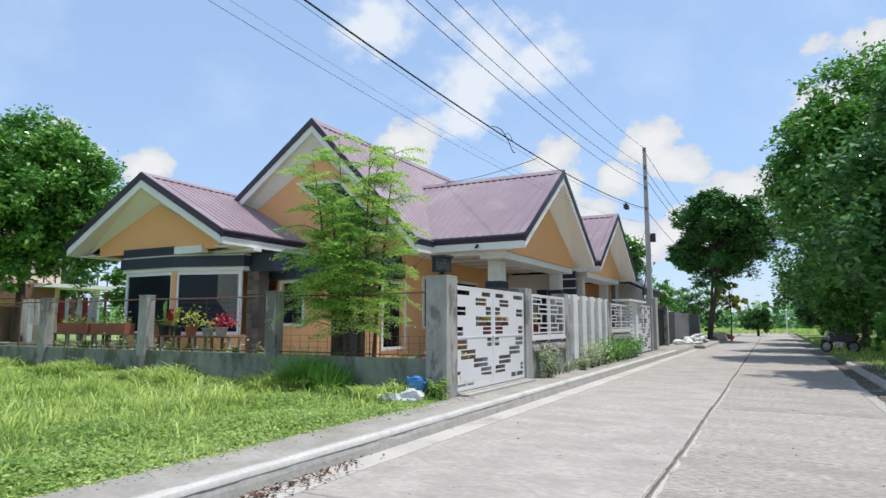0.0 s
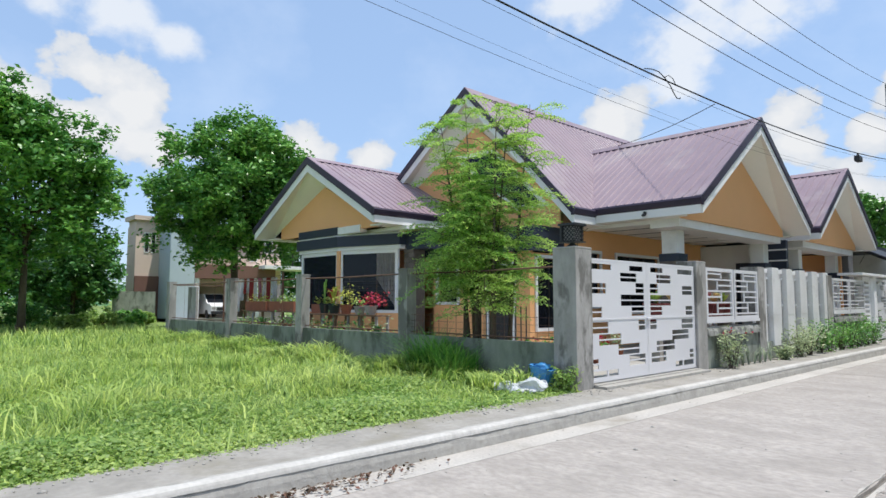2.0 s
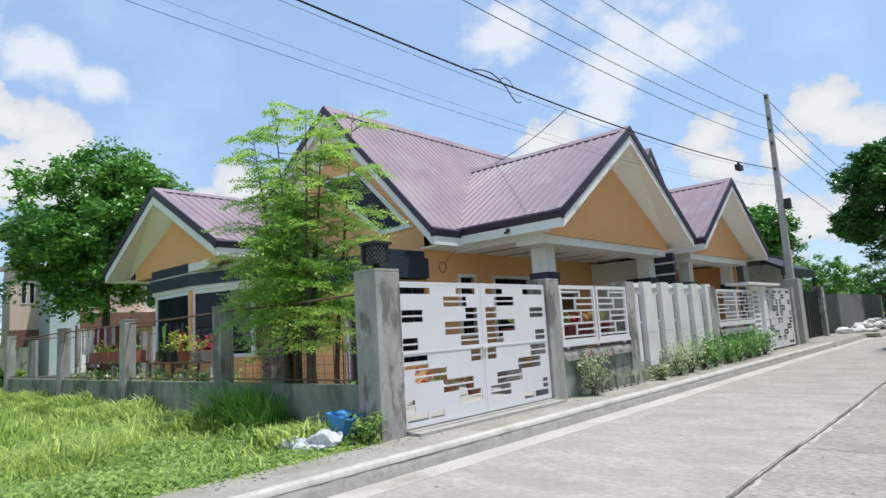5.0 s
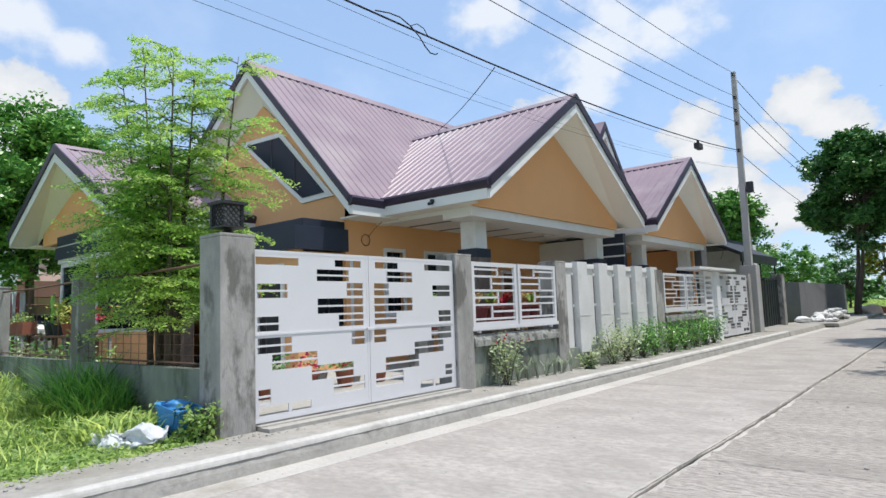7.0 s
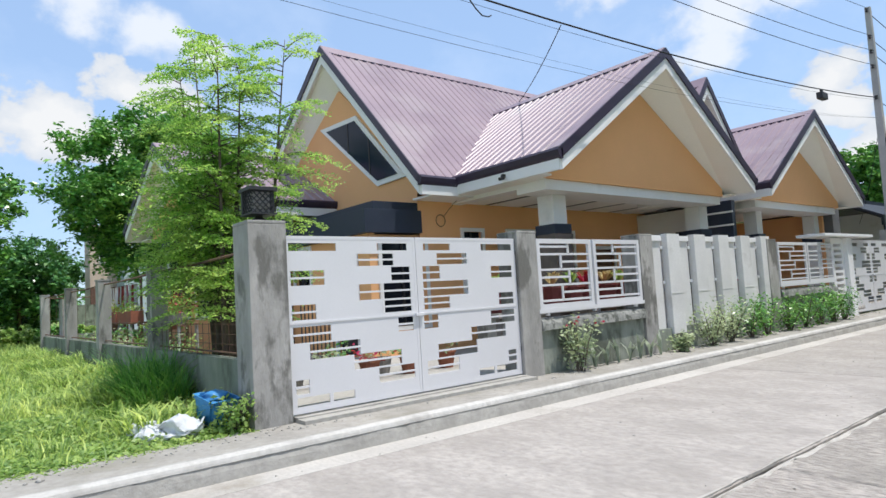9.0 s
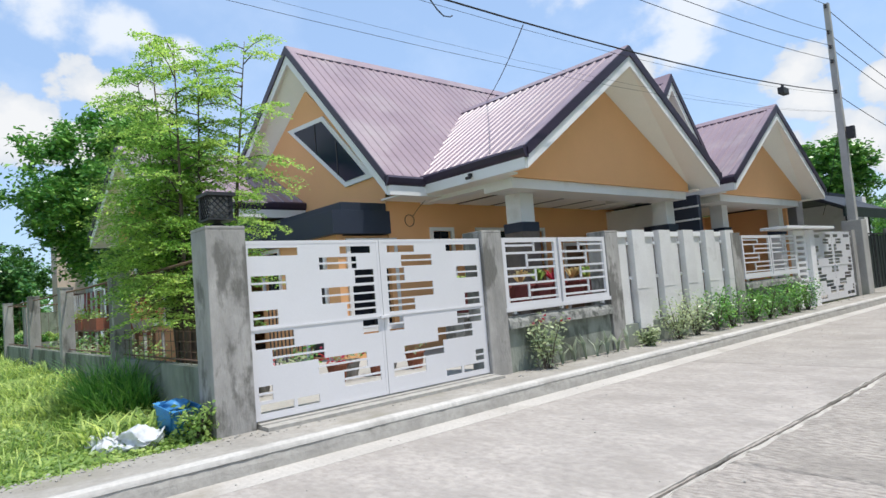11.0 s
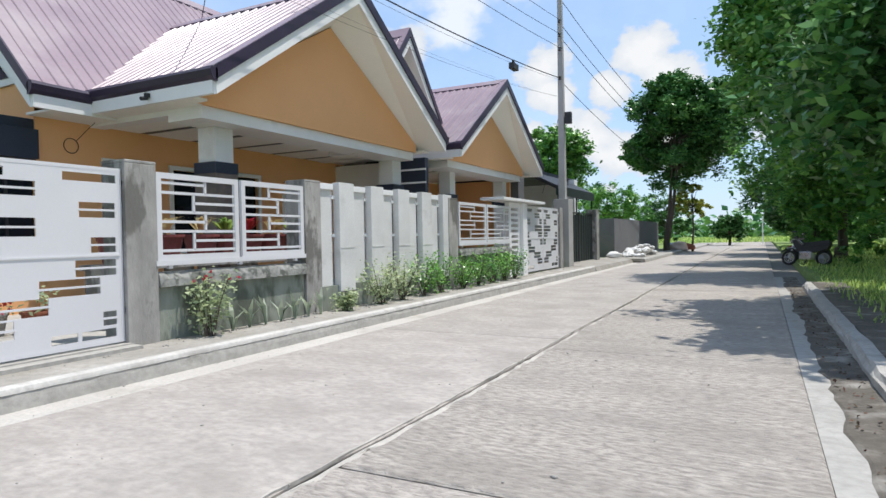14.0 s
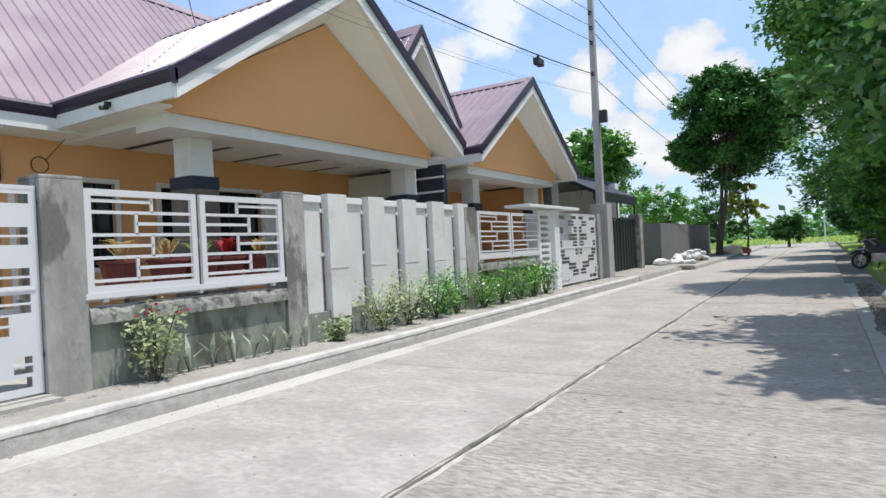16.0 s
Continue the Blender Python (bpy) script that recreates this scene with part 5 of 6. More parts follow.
grass_band = lambda x, y: np.clip((-6.1 - x) / 2.2, 0.05, 1.0)
v, f = blades(120000, -20, -5.9, -1.5, 10.2, 0.27, 41, 0.0095, grass_band, 0.6, 7000, 0.1)
v2, f2 = blades(16000, -20, -5.9, -1.5, 10.2, 0.50, 46, 0.012, lambda x, y: np.clip((-6.6 - x) / 3.0, 0.0, 1.0), 0.75, 2600, 0.28)
v, f = np.concatenate((v, v2)), np.concatenate((f, f2 + len(v)))
tagged(mesh_np("meadow_grass", v, f, M_GRASS), "long yellow-green meadow grass on the empty lot", "grass", kind="stuff")
v, f = blades(60000, -48, -19, -14, 12, 0.42, 42, 0.022)
tagged(mesh_np("far_meadow_grass", v, f, M_GRASS), "long yellow-green grass at the back of the lot", "grass", kind="stuff")
v, f = blades(11000, -24, -6.5, 9.1, 10.2, 0.60, 43, 0.016, None, 0.75, 420, 0.25)
tagged(mesh_np("fence_grass", v, f, M_GRASS), "tall grass growing along the fence wall", "grass", kind="stuff")
v, f = blades(46000, 2.15, 10, 8, 70, 0.22, 44, 0.014, lambda x, y: np.clip((x - 2.1) / 0.7, 0.15, 1.0))
tagged(mesh_np("verge_grass", v, f, M_GRASS), "short grass on the verge below the trees", "grass", kind="stuff")
v, f = blades(30000, -60, 30, 95, 150, 0.5, 45, 0.05)
tagged(mesh_np("field_grass", v, f, M_GRASS), "bright green field past the end of the road", "grass", kind="stuff")


def tuft(x, y, h, r, n, seed, material, label):
    rr = np.random.default_rng(seed)
    v, f = blades(n, x - r, x + r, y - r * 0.6, y + r * 0.6, h, seed, 0.010, None, 0.7)
    return tagged(mesh_np("grass_tuft", v, f, material), label, "grass tuft", kind="stuff")


tuft(-8.7, 9.85, 0.85, 0.55, 1500, 51, M_LEAF, "dark green clump of tall grass against the wall")
# creeping ground cover near the pavement
rng = np.random.default_rng(60)
n = 84000
x, y = -5.75 - np.abs(rng.normal(size=n)) * 1.9, rng.uniform(-1.5, 10.2, n)
keep = (x > -12)
x, y = x[keep], y[keep]
z = GROUND_Z + rng.uniform(0.02, 0.20, len(x)) * (0.6 + 0.4 * np.sin(x * 2.1) * np.sin(y * 1.7)) * np.clip((-5.7 - x) * 1.6, 0.2, 1)
verts, faces = leaf_quads(np.column_stack((x, y, z)), 0.066, rng, up=1.3, aspect=0.6)
tagged(mesh_np("ground_cover", verts, faces, M_CREEPER), "low creeping broad-leaved weeds along the pavement", "weeds", kind="stuff")


# ---- plants at the street wall ----
def shrub(x, y, z, h, r, n, seed, material, label, flowers=None, leaf=0.09):
    rr = np.random.default_rng(seed)
    s = thing("shrub", label, "shrub", "plants along the street wall")
    wood = bmesh.new()
    pts = []
    for k in range(9):
        a = rr.uniform(0, 6.28)
        tip = np.array((x + math.cos(a) * r * rr.uniform(0.3, 1), y + math.sin(a) * r * rr.uniform(0.3, 1), z + h * rr.uniform(0.6, 1)))
        tube([(x + rr.uniform(-.05, .05), y + rr.uniform(-.05, .05), z - 0.05), tuple((np.array((x, y, z)) + tip) / 2), tuple(tip)], [0.012, 0.009, 0.004], 5, wood)
        u = rr.uniform(0.25, 1.05, n // 9)[:, None]
        pts.append(np.array((x, y, z)) + (tip - np.array((x, y, z))) * u + rr.normal(size=(n // 9, 3)) * r * 0.22)
    part("branchwork", wood, M_BARK, s)
    pts = np.concatenate(pts)
    pts[:, 2] = np.maximum(pts[:, 2], z + 0.02)
    v, f = leaf_quads(pts, leaf, rr, up=0.8, aspect=0.5)
    mesh_np("leaves", v, f, material, s)
    if flowers:
        top = pts[np.argsort(pts[:, 2])[-40:]]
        for c in top[rr.integers(0, len(top), 8)]:
            v, f = leaf_quads(c + np.array((0, 0, 0.03)) + rr.normal(size=(4, 3)) * 0.008, 0.055, rr, up=1.5, aspect=0.8)
            mesh_np("flower", v, f, flowers, s)
    return s


shrub(-5.72, 15.5, 0.19, 0.85, 0.32, 560, 70, M_SAGE, "thin flowering weed by the wall with pink flowers", M_RED)
for i, (y, h, r, mt) in enumerate(((18.5, 0.35, 0.25, M_SAGE), (19.7, 0.8, 0.42, M_SAGE), (20.5, 0.85, 0.45, M_SAGE), (21.4, 0.85, 0.45, M_LEAF), (22.2, 0.85, 0.45, M_LEAF),
                                   (23.4, 0.8, 0.45, M_LEAF), (24.3, 0.9, 0.5, M_LEAF), (25.3, 0.95, 0.5, M_LEAF), (26.2, 1.0, 0.5, M_LEAF), (27.0, 0.9, 0.45, M_LEAF))):
    shrub(-5.68, y, 0.19, h, r, 620, 71 + i, mt, "leafy green shrub in the strip before the wall" if i else "small pale green weed before the wall", None, 0.085)


def sword_plant(x, y, n, h, seed):
    s = thing("sword_plant", "row plant with pale grey-green curved sword leaves", "plant", "plants along the street wall")
    rr = random.Random(seed)
    for k in range(n):
        a, l = rr.uniform(0, 6.28), h * rr.uniform(0.6, 1.1)
        t = (x + math.cos(a) * 0.14, y + math.sin(a) * 0.2)
        bm = bmesh.new()
        w = Vector((-math.sin(a), math.cos(a), 0)) * 0.034
        c0, c1, c2 = Vector((x, y, 0.19)), Vector((x + (t[0] - x) * 0.3, y + (t[1] - y) * 0.3, 0.19 + l * 0.65)), Vector((t[0] + (t[0] - x) * 0.1, t[1] + (t[1] - y) * 0.1, 0.19 + l * 1.05))
        vs = [bm.verts.new(p) for p in (c0 - w * .6, c0 + w * .6, c1 - w, c1 + w, c2)]
        bm.faces.new((vs[0], vs[1], vs[3], vs[2])), bm.faces.new((vs[2], vs[3], vs[4]))
        bmesh.ops.solidify(bm, geom=bm.faces[:], thickness=0.004)
        part("leaf", bm, M_SWORD, s)


for k in range(7):
    sword_plant(-5.80, 16.0 + 0.33 * k, 5, 0.42, 90 + k)

# ---- bucket and bag by the gate post ----
BX, BY, BZ = -6.50, 9.92, 0.18
bk = thing("bucket", "dented blue plastic container lying by the gate post", "bucket")
bm = lathe([(0.21, 0.0), (0.225, 0.02), (0.27, 0.40), (0.285, 0.41), (0.285, 0.44), (0.26, 0.44), (0.22, 0.12)], 4)
bmesh.ops.bevel(bm, geom=[e for e in bm.edges if abs(e.verts[0].co.z - e.verts[1].co.z) > 0.01], offset=0.05, segments=3, affect="EDGES")
for vv in bm.verts:
    vv.co.x *= 1.1
    vv.co += 0.03 * noise.noise_vector(vv.co * 4)
bmesh.ops.scale(bm, vec=(0.86, 0.86, 0.9), verts=bm.verts[:])
bm.transform(pose(BX, BY, BZ, 9, 8, 60))
part("body", bm, M_BLUE, bk)
part("rag", (lambda b: (bmesh.ops.create_icosphere(b, subdivisions=3, radius=0.145), [setattr(q, "co", Vector((q.co.x * 1.2 + BX, q.co.y + BY, q.co.z * 0.4 + BZ + 0.37)) + 0.05 * noise.noise_vector(q.co * 9)) for q in b.verts], b)[2])(bmesh.new()), M_BLUE, bk, "crumpled blue sheet on top", smooth=True)
for i, (dx, dy, s) in enumerate(((0.12, -0.42, 0.17), (-0.18, -0.62, 0.15), (0.05, -0.7, 0.12))):
    bm = bmesh.new()
    bmesh.ops.create_icosphere(bm, subdivisions=4, radius=s)
    for q in bm.verts:
        q.co = Vector((q.co.x * 1.5, q.co.y * 1.3, q.co.z * 0.55)) + 0.11 * noise.noise_vector(q.co * 7 + Vector((i * 7, 0, 0))) + 0.035 * noise.noise_vector(q.co * 26)
    bm.transform(Matrix.Translation((BX + dx, BY + dy, BZ + s * 0.6)))
    tagged(part("plastic_bag", bm, M_BAG, smooth=True), "crumpled white plastic bag in the weeds", "bag", "bags by the bucket")

# dry leaves swept into the gutter
rng = np.random.default_rng(95)
n = 420
pts = np.column_stack((-4.93 + np.abs(rng.normal(size=n)) * 0.16, rng.normal(size=n) * 0.75 + 4.3, np.full(n, 0.012) + rng.uniform(0, 0.02, n)))
v, f = leaf_quads(pts, 0.055, rng, up=3, aspect=0.6)
tagged(mesh_np("gutter_litter", v, f, M_LITTER), "dry brown leaves swept into the gutter", "leaf litter", kind="stuff")
pts = np.column_stack((rng.uniform(1.48, 1.83, 900), rng.uniform(6, 30, 900), rng.uniform(0.0, 0.03, 900)))
v, f = leaf_quads(pts, 0.05, rng, up=3, aspect=0.6)
tagged(mesh_np("verge_litter", v, f, M_LITTER), "dry brown leaves along the kerb below the trees", "leaf litter", kind="stuff")


# grit, pebbles and plaster crumbs along the wall foot and in the gutter
def grit(n, xa, xb, ya, yb, z, size, seed, material, label):
    r = np.random.default_rng(seed)
    base = np.array([(1, 0, 0), (-1, 0, 0), (0, 1, 0), (0, -1, 0), (0, 0, 0.7), (0, 0, -0.7)], float)
    tri = np.array([(0, 2, 4), (2, 1, 4), (1, 3, 4), (3, 0, 4), (2, 0, 5), (1, 2, 5), (3, 1, 5), (0, 3, 5)])
    c = np.column_stack((r.uniform(xa, xb, n), r.uniform(ya, yb, n), np.full(n, z)))
    s = size * r.lognormal(0, 0.5, n)
    v = (c[:, None, :] + base[None] * s[:, None, None] * r.uniform(0.6, 1.4, (n, 6, 1))).reshape(-1, 3)
    f = (tri[None] + np.arange(n)[:, None, None] * 6).reshape(-1, 3)
    return tagged(mesh_np("grit", v, f, material), label, "grit", kind="stuff")


grit(900, -5.97, -5.55, -2, 33, 0.196, 0.012, 401, M_KERB, "pale grit and plaster crumbs along the wall foot")
grit(160, -4.97, -4.55, -2, 33, 0.0, 0.006, 402, M_KERB, "grey grit in the gutter")
grit(900, -4.5, 1.2, 2, 30, 0.004, 0.006, 403, M_KERB, "scattered grit on the road")


# ---- yard: pots, planters, benches, washing ----
def pot(x, y, z, r, h, material, leaf_mat, seed, n=60, spread=0.25, tall=0.35, label="", sword=False):
    p = thing("potted_plant", label, "potted plant", "potted plants in the yard")
    part("pot", lathe([(r * 0.7, 0), (r, h * 0.9), (r * 1.1, h * 0.9), (r * 1.1, h), (r * 0.9, h), (r * 0.85, h * 0.85)], 14, (x, y, z)), material, p)
    rr = np.random.default_rng(seed)
    if sword:
        bm = bmesh.new()
        for k in range(n // 3):
            a, l = rr.uniform(0, 6.28), tall * rr.uniform(0.7, 1.1)
            d = Vector((math.cos(a), math.sin(a), 0)) * spread * rr.uniform(0.4, 1.1)
            w = Vector((-math.sin(a), math.cos(a), 0)) * 0.028
            c0 = Vector((x, y, z + h))
            c1, c2 = c0 + d * 0.5 + Vector((0, 0, l * 0.75)), c0 + d * 1.15 + Vector((0, 0, l * 0.8))
            vs = [bm.verts.new(q) for q in (c0 - w, c0 + w, c1 - w, c1 + w, c2)]
            bm.faces.new((vs[0], vs[1], vs[3], vs[2])), bm.faces.new((vs[2], vs[3], vs[4]))
        part("foliage", bm, leaf_mat, p)
    else:
        pts = np.array((x, y, z + h + tall * 0.5)) + rr.normal(size=(n, 3)) * np.array((spread, spread, tall * 0.5)) * 0.6
        pts[:, 2] = np.maximum(pts[:, 2], z + h)
        v, f = leaf_quads(pts, 0.11, rr, up=0.6, aspect=0.5)
        mesh_np("foliage", v, f, leaf_mat, p)
    return p


def bench(x0, x1, y, top, label):
    b = thing("plant_bench", label, "bench", "plant benches")
    for k in range(3):
        part("plank", box(x0, x1, y - 0.24 + 0.17 * k, y - 0.09 + 0.17 * k, top - 0.04, top), M_WOOD, b)
    n = int((x1 - x0) / 0.8) + 1
    for k in range(n + 1):
        x = x0 + 0.06 + (x1 - x0 - 0.12) * k / n
        for dy in (-0.2, 0.16):
            part("leg", box(x - 0.035, x + 0.035, y + dy, y + dy + 0.05, 0.26, top - 0.04), M_POST if k % 2 else M_WOOD, b)
    part("shelf", box(x0, x1, y - 0.2, y + 0.2, 0.62, 0.66), M_WOOD, b)


def planter(x0, x1, y, z, seed, label="long brown planter box full of small succulents"):
    p = thing("planter_box", label, "planter", "planter boxes in the yard")
    part("trough", boxes([(x0, x1, y - 0.16, y - 0.13, z, z + 0.3), (x0, x1, y + 0.13, y + 0.16, z, z + 0.3), (x0, x0 + 0.03, y - 0.13, y + 0.13, z, z + 0.3), (x1 - 0.03, x1, y - 0.13, y + 0.13, z, z + 0.3),
                          (x0 + 0.03, x1 - 0.03, y - 0.13, y + 0.13, z, z + 0.22)]), M_TERRA, p)
    rr = np.random.default_rng(seed)
    n = int((x1 - x0) * 150)
    pts = np.column_stack((rr.uniform(x0, x1, n), y + rr.normal(size=n) * 0.07, z + 0.27 + np.abs(rr.normal(size=n)) * 0.14))
    v, f = leaf_quads(pts, 0.10, rr, up=0.3, aspect=0.4)
    mesh_np("foliage", v, f, M_YELLOW if seed % 2 else M_CREEPER, p)


bench(-20.6, -17.1, 11.6, 1.30, "rough plank bench on cement legs with planters")
bench(-16.2, -12.9, 11.6, 1.26, "rough plank bench on cement legs with flower pots")
planter(-20.5, -19.0, 11.6, 1.30, 1)
planter(-18.8, -17.2, 11.6, 1.30, 2)
planter(-17.0, -15.9, 12.1, 1.22, 3)
for k in range(5):
    pot(-20.2 + 0.72 * k, 11.5, 0.66, 0.16, 0.26, M_TERRA, M_CREEPER, 200 + k, 30, 0.14, 0.14, "small clay pot with green leaves on the bench shelf")
for k in range(5):
    pot(-15.9 + 0.66 * k, 11.5, 0.66, 0.15, 0.24, M_POST if k % 2 else M_TERRA, M_CREEPER, 210 + k, 30, 0.14, 0.16, "small pot with green leaves on the bench shelf")
pot(-13.45, 11.6, 1.26, 0.17, 0.24, M_POST, M_RED, 220, 130, 0.34, 0.34, "grey pot with bright red-pink leaves")
pot(-13.95, 11.6, 1.26, 0.16, 0.22, M_POST, M_CREEPER, 221, 60, 0.22, 0.2, "grey pot with low green leaves")
pot(-14.6, 11.6, 1.26, 0.17, 0.26, M_TERRA, M_YELLOW, 222, 140, 0.34, 0.45, "clay pot with yellow-green leaves")
pot(-15.2, 11.6, 1.26, 0.17, 0.28, M_GREEN, M_YELLOW, 223, 60, 0.22, 0.62, "green pot with yellow striped sword leaves", True)
pot(-15.7, 11.6, 1.26, 0.16, 0.28, M_GREEN, M_LEAF, 224, 24, 0.08, 0.85, "green pot with an upright cactus-like plant", True)
pot(-16.5, 12.4, 1.05, 0.2, 0.35, M_TERRA, M_RED, 225, 54, 0.36, 0.75, "clay pot with a red-leaved dracaena", True)
for k in range(26):
    x, y = -12.6 + 0.12 * k + 0.05 * math.sin(k), 10.9 + 0.25 * (k % 3)
    if k % 3 == 0:
        pot(x, y, 0.26, 0.13, 0.2, M_TERRA, M_RED if k % 2 else M_CREEPER, 240 + k, 40, 0.2, 0.3, "clay pot with mixed leaves on the yard floor")
for k in range(30):
    x, y = -20.4 + 0.31 * k + 0.09 * math.sin(k * 2.3), 10.82 + 0.16 * (k % 3)
    pot(x, y, 0.26, 0.12 + 0.03 * (k % 2), 0.22 + 0.05 * (k % 3), (M_TERRA, M_POST, M_DARK)[k % 3], (M_LEAF, M_CREEPER, M_SAGE, M_LEAF2)[k % 4], 640 + k, 60, 0.2, 0.34 + 0.12 * (k % 4), "crowded pot of mixed green leaves behind the fence wall", k % 5 == 2)
for k in range(9):
    pot(-7.9 - 0.25 * (k % 2), 11.3 + 0.4 * k, 0.26, 0.17, 0.3, (M_TERRA, M_POST)[k % 2], (M_LEAF, M_RED, M_SAGE)[k % 3], 690 + k, 60, 0.24, 0.3, "clay pot with leaves standing behind the gate")
M_BROM = mat("striped_leaf", (0.78, 0.70, 0.36), (0.60, 0.42, 0.20), 0.45, s1=6, s2=20, bump=0.0, fine=0.15, translucent=0.25)
for i, (x, y, m) in enumerate(((-7.35, 16.15, M_BROM), (-7.35, 16.85, M_BROM), (-7.4, 17.95, M_RED), (-7.35, 15.35, M_CREEPER), (-7.35, 17.4, M_CREEPER), (-7.4, 18.6, M_BROM), (-7.4, 19.1, M_CREEPER), (-7.5, 24.6, M_RED))):
    pot(x, y, 1.16 if i < 7 else 0.9, 0.27, 0.42, mat("red_pot", (0.26, 0.065, 0.06), None, 0.6) if i == 0 else bpy.data.materials["red_pot"], m, 280 + i, 78, 0.42, 0.34, "deep red pot with spiky striped leaves behind the grille", True)
st = thing("plant_stand", "low cement plant stand behind the street wall", "plant stand")
part("top", box(-7.7, -7.0, 15.0, 19.45, 1.08, 1.16), M_POST, st)
for y in (15.1, 16.4, 17.8, 19.3):
    part("leg", box(-7.6, -7.1, y - 0.08, y + 0.08, 0.26, 1.08), M_POST, st)
st2 = thing("plant_stand", "low cement block under a flower pot", "plant stand")
part("block", box(-7.75, -7.25, 24.35, 24.85, 0.26, 0.9, bevel=0.01), M_POST, st2)

line = thing("clothes_line", "clothes line of wire between two thin posts", "clothes line")
part("post", tube([(-24.0, 12.2, 0.2), (-24.0, 12.2, 2.6)], 0.04, 8), M_RUST, line)
part("post", tube([(-19.3, 12.2, 0.2), (-19.3, 12.2, 2.6)], 0.04, 8), M_RUST, line)
part("cord", tube(sag((-24.0, 12.2, 2.5), (-19.3, 12.2, 2.5), 0.06, 10), 0.006, 4), M_WIRE, line)
crng = random.Random(8)
x = -23.9
while x < -19.7:
    w, hgt = crng.uniform(0.14, 0.36), crng.uniform(0.5, 1.3)
    bm = bmesh.new()
    nx, nz = 7, 6
    top = 2.44
    vs = [[bm.verts.new((x + w * i / (nx - 1), 12.2 + 0.03 * math.sin(i * 2.1 + j * 0.5 + x * 3) * (0.3 + j / nz), top - hgt * j / (nz - 1) - 0.02 * (i % 2))) for i in range(nx)] for j in range(nz)]
    for j in range(nz - 1):
        for i in range(nx - 1):
            bm.faces.new((vs[j][i], vs[j + 1][i], vs[j + 1][i + 1], vs[j][i + 1]))
    bmesh.ops.solidify(bm, geom=bm.faces[:], thickness=0.006)
    i = crng.randrange(5)
    tagged(part("garment", bm, CLOTHS[0 if crng.random() < 0.72 else 1 if i == 2 else i], smooth=True), "washed garment hanging on the clothes line", "clothes", "washing on the line")
    x += w + crng.uniform(0.01, 0.1)

# ---- houses behind the meadow ----
bh = thing("back_house", "two-storey peach house with a pale blue stair tower", "house", "houses behind the meadow")
part("upper_wall", wall_x(-46.2, -46, 14.9, 16.5, 0.1, 7.2, [(15.5, 15.75, 5.0, 6.3), (15.95, 16.2, 5.0, 6.3)]), M_PEACH, bh)
part("tower", box(-46.5, -43.8, 16.5, 18.2, 0.1, 7.3), M_BLUEGREY, bh, "pale blue stair tower")
part("wall", wall_x(-46.2, -46, 18.2, 26, 0.1, 6.8, [(18.6, 20.0, 4.7, 6.0), (23.3, 23.9, 4.7, 6.6), (24.6, 25.2, 5.4, 6.3), (18.8, 23.2, 0.3, 2.8)]), M_PEACH, bh)
for u0, u1, v0, v1 in ((15.5, 15.75, 5.0, 6.3), (15.95, 16.2, 5.0, 6.3), (18.6, 20.0, 4.7, 6.0), (23.3, 23.9, 4.7, 6.6), (24.6, 25.2, 5.4, 6.3)):
    window_on(bh, "x", -46, u0, u1, v0, v1, mullions=0, trim=0.05)
part("band", box(-46, -44.2, 18.2, 24.6, 3.2, 4.2), M_BRICKRED, bh, "rust-red balcony parapet")
part("base_band", box(-46.05, -45.9, 14.9, 16.5, 0.1, 3.3), M_BRICKRED, bh)
part("terrace", box(-46, -43.2, 23.2, 29, 4.0, 4.25), M_WHITE, bh)
for k in range(7):
    part("baluster", box(-43.4, -43.34, 23.3 + 0.75 * k, 23.36 + 0.75 * k, 4.25, 5.2), M_DARK, bh)
part("hand_rail", box(-43.42, -43.32, 23.3, 28.0, 5.2, 5.26), M_DARK, bh)
part("roof", prism([(18.0, 6.8), (26.6, 6.8), (26.4, 7.1), (24.2, 8.3), (22.0, 7.3), (18.0, 7.2)], "x", -48.2, -45.5), M_REDROOF, bh, "low rust-red roof")
part("flat_roof", box(-47.9, -45.7, 14.7, 18.2, 7.2, 7.5), M_PEACH, bh)
part("back_wall", boxes([(-47.6, -46.2, 14.9, 15.1, 0.1, 7.2), (-47.6, -46.2, 25.8, 26.0, 0.1, 6.8), (-47.8, -47.6, 14.9, 26.0, 0.1, 6.8)]), M_PEACH, bh)
for k, y in enumerate((18.6, 20.9, 23.2, 27.8)):
    part("pillar", box(-44.6, -44.3, y - 0.15, y + 0.15, 0.1, 3.2 if k < 3 else 4.0), M_WHITE, bh)
part("carport_floor", box(-46, -42.0, 16.5, 23.0, 0.1, 0.36), M_WALK, bh)
bh.location.y = 0.5
old = thing("old_panel", "old grey concrete slab standing upright inside the fence", "slab")
part("slab", box(-23.65, -22.9, 10.66, 10.75, 0.26, 2.12, bevel=0.01), M_POST, old)


